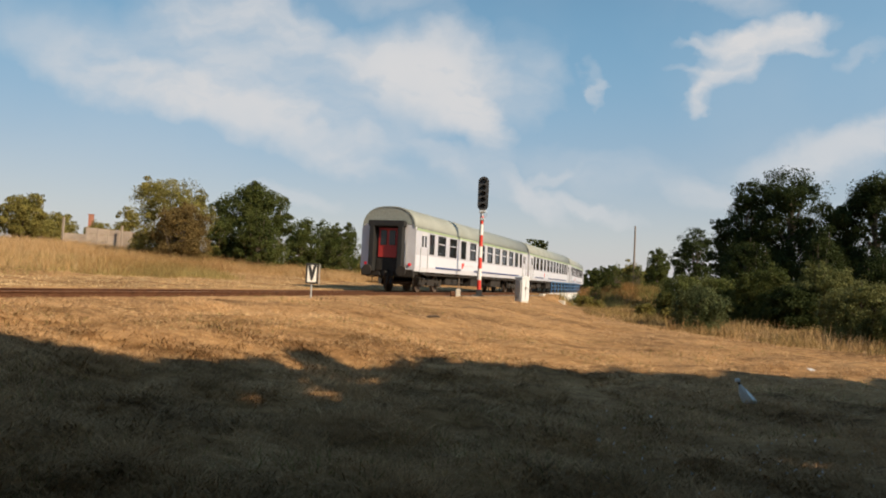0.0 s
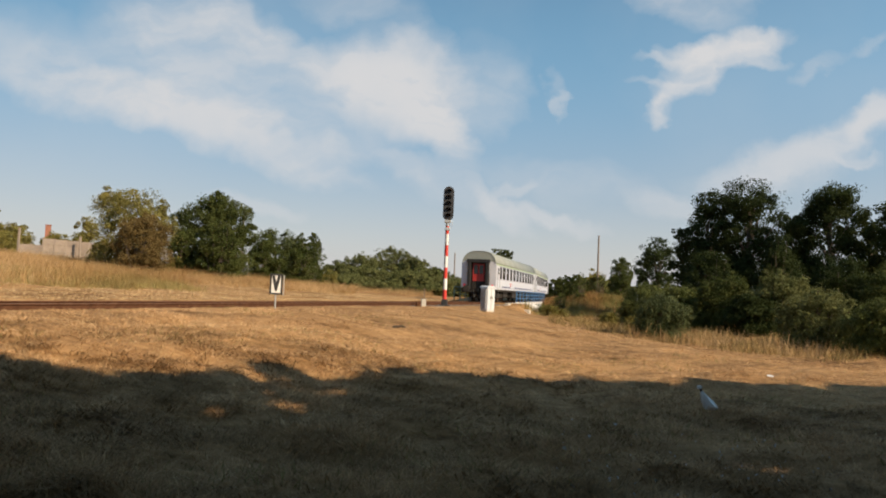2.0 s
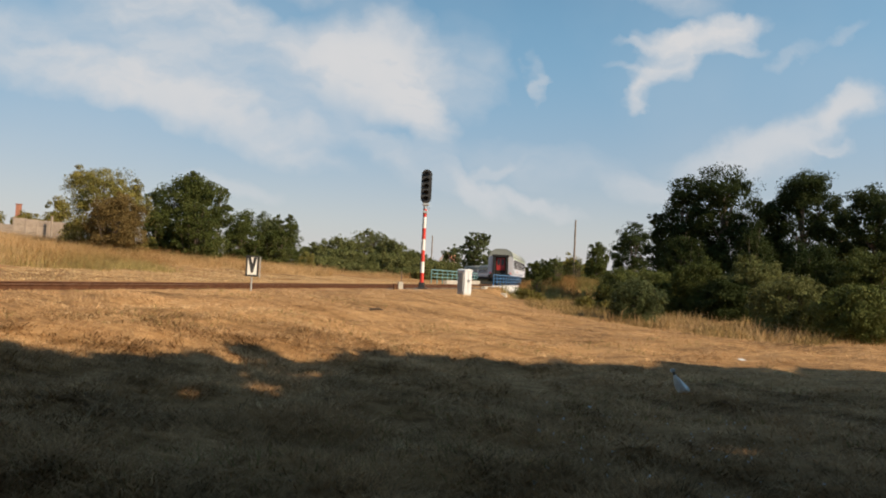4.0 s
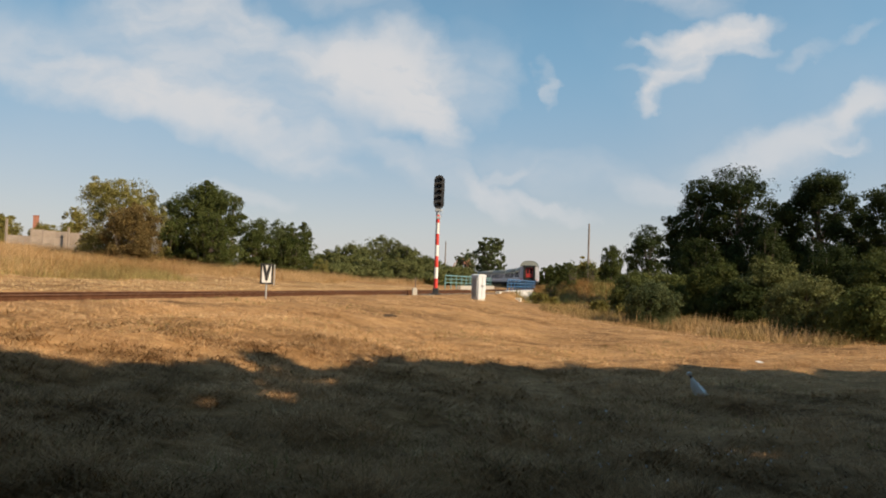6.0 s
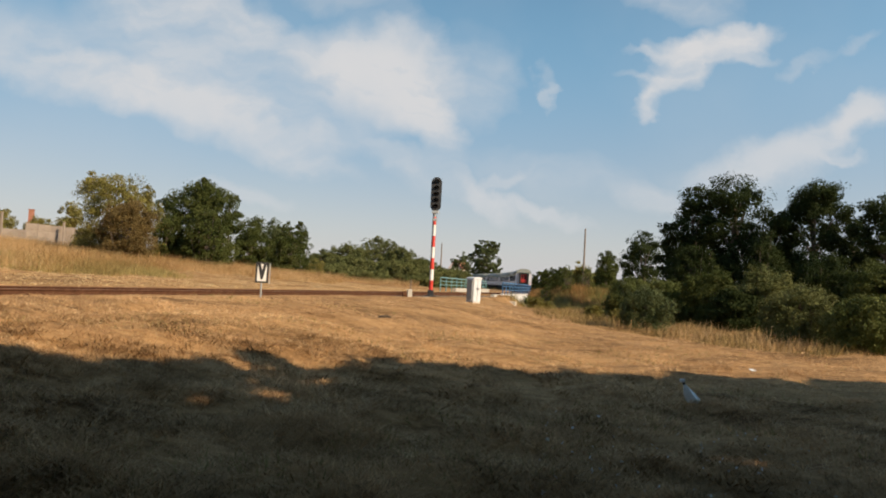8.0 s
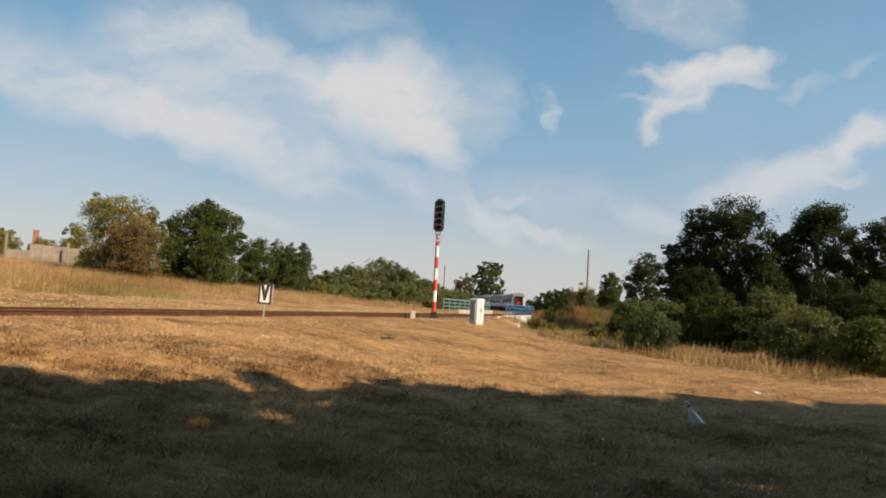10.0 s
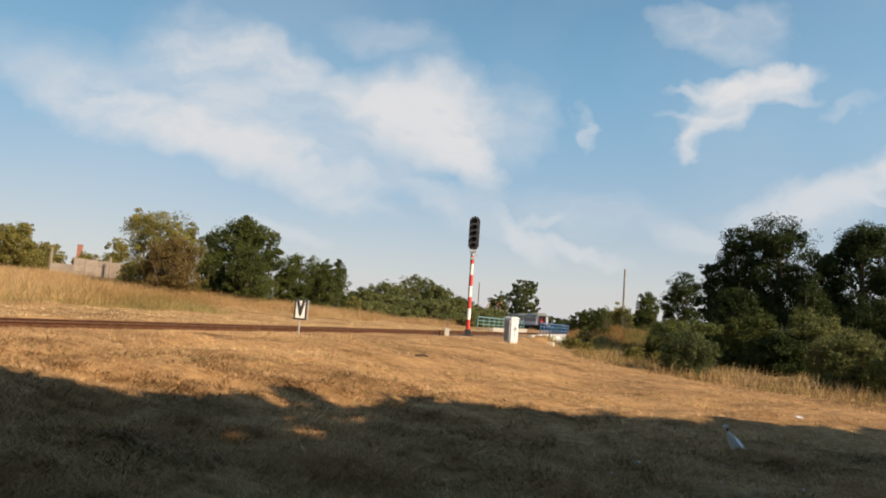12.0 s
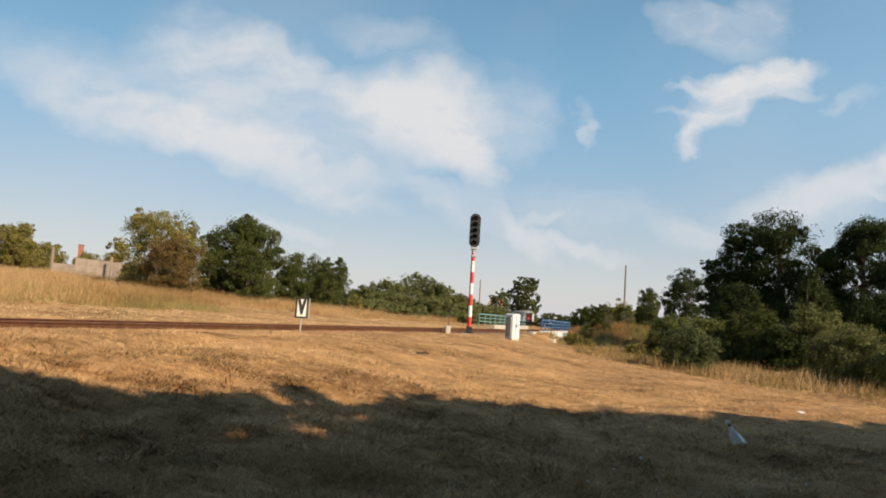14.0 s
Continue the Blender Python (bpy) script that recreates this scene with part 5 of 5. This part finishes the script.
def make_grass():
    rng = np.random.default_rng(8)
    # mown stubble and cut straw, in matted clumps
    n = 330000
    d = 3.6 + 32 * rng.random(n) ** 1.5
    az = np.radians(rng.uniform(-38, 38, n))
    x, y = d * np.sin(az), d * np.cos(az)
    s, u = line_coords(x, y)
    clump = 0.5 + 0.5 * np.sin(x * 2.1 + 2 * np.sin(y * 1.3)) * np.sin(y * 1.7 + 1.5 * np.sin(x * 0.9))
    clump = 0.6 * clump + 0.4 * (0.5 + 0.5 * np.sin(x * 5.3 + 3 * np.sin(y * 2.9)) * np.sin(y * 4.7 + 2 * np.sin(x * 3.3)))
    keep = (u > 2.3) & ~((np.abs(s - 38) < 9)) & (rng.random(n) < 0.25 + 1.1 * clump)
    x, y, d, clump = x[keep], y[keep], d[keep], clump[keep]
    h = rng.uniform(0.02, 0.10, len(x)) * (0.4 + 1.3 * clump ** 1.5) * np.interp(d, [4, 9, 18], [1.15, 0.9, 0.6])
    tagged(new("cut_grass", blades("cut_grass", x, y, h, 0.0028 + 0.00034 * d, M["thatch"], 1, 1.5)), "short dry straw-coloured mown grass", "grass", kind="stuff")
    # old hay in matted, overlapping tufts close by, coloured dark to deepen the shade
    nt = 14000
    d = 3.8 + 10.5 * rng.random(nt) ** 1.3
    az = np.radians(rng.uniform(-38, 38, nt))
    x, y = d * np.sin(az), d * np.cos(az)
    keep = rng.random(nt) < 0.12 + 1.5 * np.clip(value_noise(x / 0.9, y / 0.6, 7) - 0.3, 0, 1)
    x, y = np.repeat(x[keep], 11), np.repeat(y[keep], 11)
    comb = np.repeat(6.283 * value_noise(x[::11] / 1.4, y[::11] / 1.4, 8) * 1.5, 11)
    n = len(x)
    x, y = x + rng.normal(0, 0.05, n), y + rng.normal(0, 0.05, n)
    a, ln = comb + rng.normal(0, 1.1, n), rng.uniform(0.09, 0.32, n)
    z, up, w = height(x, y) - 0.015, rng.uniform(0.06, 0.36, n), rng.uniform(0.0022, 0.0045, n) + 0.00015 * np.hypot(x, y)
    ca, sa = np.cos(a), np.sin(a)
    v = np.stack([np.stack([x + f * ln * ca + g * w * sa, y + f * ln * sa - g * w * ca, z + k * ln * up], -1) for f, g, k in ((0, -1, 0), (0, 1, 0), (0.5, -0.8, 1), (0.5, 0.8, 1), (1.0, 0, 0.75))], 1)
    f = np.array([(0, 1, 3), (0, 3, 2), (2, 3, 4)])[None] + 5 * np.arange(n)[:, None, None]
    tagged(new("matted_hay", quick_mesh("matted_hay", v.reshape(-1, 3), f.reshape(-1, 3), M["hay"])), "matted brown tufts of old hay, coloured darker to deepen the field's shade", "hay", kind="stuff")
    # long loose straws lying across it
    n = 26000
    d = 2.8 + 13 * rng.random(n) ** 1.4
    az = np.radians(rng.uniform(-38, 38, n))
    x, y = d * np.sin(az), d * np.cos(az)
    keep = rng.random(n) < 0.25 + 0.75 * (np.sin(x * 1.9 + 2 * np.sin(y * 1.1)) * np.sin(y * 1.5 + 1.2 * np.sin(x)) > 0)
    x, y, d = x[keep], y[keep], d[keep]
    tagged(new("loose_straw", blades("loose_straw", x, y, rng.uniform(0.03, 0.09, len(x)), 0.003 + 0.0003 * d, M["straw"], 12, 2.6)), "long pale loose straws lying on the mown grass", "straw", kind="stuff")
    # green tufts in it
    n = 16000
    d = 3 + 20 * rng.random(n) ** 1.3
    az = np.radians(rng.uniform(-40, 40, n))
    x, y = d * np.sin(az), d * np.cos(az)
    keep = np.sin(x * 1.3 + 1) * np.sin(y * 1.1) + 0.5 * np.sin(x * 0.5 - y * 0.7) > 0.35
    x, y, d = x[keep], y[keep], d[keep]
    tagged(new("green_tufts", blades("green_tufts", x, y, rng.uniform(0.03, 0.11, len(x)), 0.004 + 0.0003 * d, M["greengrass"], 2, 0.7)), "sparse green tufts in the mown grass", "grass", kind="stuff")
    # tall dry grass on the rise beyond the line
    n = 330000
    x, y = rng.uniform(-62, 4, n), rng.uniform(18, 90, n)
    s, u = line_coords(x, y)
    edge = 10.5 + 1.5 * np.sin(s * 0.25)
    keep = (-u > edge) & (-u < 62) & (np.abs(s - 38) > 6)
    x, y = x[keep], y[keep]
    h = rng.uniform(0.3, 0.9, len(x)) * (0.55 + 0.6 * value_noise(x / 4, y / 3, 4))
    patch = value_noise(x / 7, y / 3, 5) + rng.normal(0, 0.12, len(x))
    for lo, hi, mt, label in ((-9, 0.62, "tall", "tall golden dry grass on the rise"), (0.62, 0.82, "russet", "russet seeding grass among the tall dry grass"), (0.82, 9, "weeds", "brown-green weeds among the tall dry grass")):
        k = (patch > lo) & (patch <= hi)
        tagged(new("tall_grass", blades("tall_grass", x[k], y[k], h[k], 0.010, M[mt], 3, 0.45)), label, "grass", kind="stuff")
    # stubble on the strip between the line and the rise
    n = 60000
    s, u = rng.uniform(-40, 27, n), -rng.uniform(2.0, 14.0, n)
    hh = np.interp(s, S, LH)
    x, y = np.interp(s, S, LX) + u * np.cos(hh), np.interp(s, S, LY) - u * np.sin(hh)
    tagged(new("cut_grass", blades("cut_grass", x, y, rng.uniform(0.02, 0.08, n), 0.014, M["straw"], 9, 1.3)), "pale mown grass beyond the railway", "grass", kind="stuff")
    # a green strip at its foot
    n = 60000
    s, u = rng.uniform(-42, 2, n), -rng.uniform(9.0, 15.5, n)
    keep = value_noise(s / 5, u / 1.6, 6) + rng.normal(0, 0.25, n) > 0.58
    s, u = s[keep], u[keep]
    n = len(s)
    hh = np.interp(s, S, LH)
    x, y = np.interp(s, S, LX) + u * np.cos(hh), np.interp(s, S, LY) - u * np.sin(hh)
    tagged(new("green_grass", blades("green_grass", x, y, rng.uniform(0.15, 0.5, n), 0.010, M["olivegrass"], 4, 0.5)), "greener grass at the foot of the rise", "grass", kind="stuff")
    # rough weeds by the thicket, the ditch and the far embankment
    n = 150000
    x, y = rng.uniform(2, 40, n), 20 + 90 * rng.random(n) ** 1.5
    s, u = line_coords(x, y)
    az = np.degrees(np.arctan2(x, y))
    rim = 2.6 * np.clip((21 - az) / 6, 0, 1)
    edge = (np.hypot(x, y) > 27 + rim + 1.5 * np.sin(x)) & (np.hypot(x, y) < 36) & (az > 14) & (az < 32) & (u > 5)
    thicket = (np.hypot(x, y) > 26 + rim + 1.5 * np.sin(x) + 1.4 * np.clip(14 - az, 0, 9)) & (az > 8) & (u > 5) & (s < 60)
    ditch = (np.abs(s - 38) < 10) & (u > 2.9) & (u < 9)
    bank = (u > 2.6) & (u < 16) & (s > 46)
    a = thicket | (ditch & ~bank)
    tagged(new("rough_weeds", blades("rough_weeds", x[a], y[a], rng.uniform(0.1, 0.5, a.sum()) * (0.6 + 0.5 * np.sin(x[a] * 1.7 + 2 * np.sin(y[a]))), 0.014, M["weeds"], 5, 0.5)), "rough brown-green weeds along the ditch and thicket", "grass", kind="stuff")
    tagged(new("russet_grass", blades("russet_grass", x[bank], y[bank], rng.uniform(0.3, 0.9, bank.sum()), 0.024, M["russet"], 6, 0.35)), "russet dry grass on the far embankment", "grass", kind="stuff")
    # the overgrown mound beyond the bridge
    k = 46000
    ms, mu = rng.uniform(43, 78, k), rng.uniform(2.8, 15, k)
    mh = np.interp(ms, S, LH)
    mx, my = np.interp(ms, S, LX) + mu * np.cos(mh), np.interp(ms, S, LY) - mu * np.sin(mh)
    patch = value_noise(mx / 2.2, my / 4, 12) + rng.normal(0, 0.12, k) - 0.03 * (my - 80)
    for lo, hi, mt, nm, label in ((-9, 0.42, "russet", "russet_grass", "russet dry grass on the overgrown mound"), (0.42, 0.6, "olivegrass", "mixed_weeds", "olive weeds on the overgrown mound"), (0.6, 9, "greengrass", "green_weeds", "green weeds at the foot of the mound")):
        q = (patch > lo) & (patch <= hi)
        tagged(new(nm, blades(nm, mx[q], my[q], rng.uniform(0.3, 1.1, q.sum()), 0.02, M[mt], 16, 0.4)), label, "grass", kind="stuff")
    c = edge & (rng.random(n) < 0.75 * value_noise(x / 1.8, y / 1.8, 11))
    tagged(new("dry_weeds", blades("dry_weeds", x[c], y[c], rng.uniform(0.15, 0.7, c.sum()) * (0.3 + 1.0 * value_noise(x[c] / 1.5, y[c] / 1.5, 9)), 0.012, M["tall"], 15, 0.4)), "tall tan dry weeds between the bushes and the field", "grass", kind="stuff")
    b = ditch & (rng.random(n) < 0.3)
    tagged(new("ditch_plants", blades("ditch_plants", x[b], y[b], rng.uniform(0.3, 0.9, b.sum()), 0.022, M["greengrass"], 7, 0.3)), "green reeds in the ditch by the bridge", "grass", kind="stuff")


make_grass()


def make_litter():
    """Small things lying in the grass."""
    x, y = polar(19.3, 11.5)
    t = tagged(empty("plastic_bag", pose(x, y, hz(x, y) + 0.02, 0, 0, 0)), "crumpled white plastic bag with tied neck in the shaded grass", "plastic bag")
    bm = bmesh.new()
    rings = []
    prof = ((0.0, 0.10), (0.05, 0.105), (0.12, 0.08), (0.20, 0.046), (0.25, 0.022), (0.265, 0.015))
    rng = random.Random(4)
    for k, (zz, r) in enumerate(prof):
        c = Vector((0.11 - 0.62 * zz, 0, zz))
        rings.append([bm.verts.new(c + Vector((r * math.cos(a) * rng.uniform(0.85, 1.15), r * math.sin(a) * rng.uniform(0.7, 1.0), rng.uniform(-.008, .008)))) for a in np.linspace(0, 2 * math.pi, 15)[:-1]])
    for a, b in zip(rings, rings[1:]):
        for i in range(14):
            bm.faces.new((a[i], a[(i + 1) % 14], b[(i + 1) % 14], b[i]))
    bm.faces.new(rings[0][::-1]), bm.faces.new(rings[-1])
    part("sack", bm, M["plastic"], t)
    bm = bmesh.new()
    box(bm, -0.115, -0.03, 0.285, -0.05, 0.03, 0.335, 0.018)
    part("knot", bm, M["plastic"], t)
    bm = bmesh.new()
    tube(bm, (-0.05, 0, 0.25), (-0.075, 0, 0.30), 0.017, 0.017, 8)
    part("tie", bm, M["black"], t)
    # a dead branch on the slope
    x, y = polar(-3.43, 20.0)
    st = tagged(empty("dead_branch", pose(x, y, hz(x, y) + 0.03, 0, 0, 12)), "short dark dead branch lying on the dry slope", "branch")
    bm = bmesh.new()
    tube(bm, (-0.17, 0, 0.02), (0.05, 0.02, 0.04), 0.035, 0.03, 7)
    tube(bm, (0.05, 0.02, 0.04), (0.18, -0.02, 0.02), 0.03, 0.015, 7)
    part("stem", bm, M["stick"], st)
    bm = bmesh.new()
    tube(bm, (0.02, 0.02, 0.04), (0.1, 0.1, 0.09), 0.014, 0.006, 6)
    part("twig", bm, M["stick"], st)

    # a scrap of paper, and pale seed heads in the shaded grass
    x, y = polar(23.6, 18.6)
    sc = tagged(empty("paper_scrap", pose(x, y, hz(x, y) + 0.03, 8, 0, 30)), "small white paper scrap on the mown grass", "paper")
    bm = bmesh.new()
    for k in range(4):
        v = [bm.verts.new((-0.08 + 0.04 * k, -0.06, 0.02 * (k % 2))), bm.verts.new((-0.04 + 0.04 * k, -0.06, 0.02 * ((k + 1) % 2))), bm.verts.new((-0.04 + 0.04 * k, 0.06, 0.02 * ((k + 1) % 2) + 0.01)), bm.verts.new((-0.08 + 0.04 * k, 0.06, 0.02 * (k % 2) + 0.01))]
        bm.faces.new(v)
    part("sheet", bm, M["plastic"], sc)
    rng = np.random.default_rng(21)
    n = 150
    az, d = np.radians(rng.uniform(9, 29, n)), rng.uniform(4.6, 9.5, n)
    px, py = d * np.sin(az), d * np.cos(az)
    p = np.stack([px, py, height(px, py) + rng.uniform(0.03, 0.08, n)], -1)
    r = rng.uniform(0.006, 0.014, n)[:, None, None]
    v = p[:, None, :] + rng.normal(size=(n, 4, 3)) * r
    tagged(new("seed_heads", quick_mesh("seed_heads", v.reshape(-1, 3), np.arange(4 * n).reshape(-1, 4), M["plastic"])), "tiny pale seed heads scattered in shaded grass", "seed heads", kind="stuff")


make_litter()
motions()
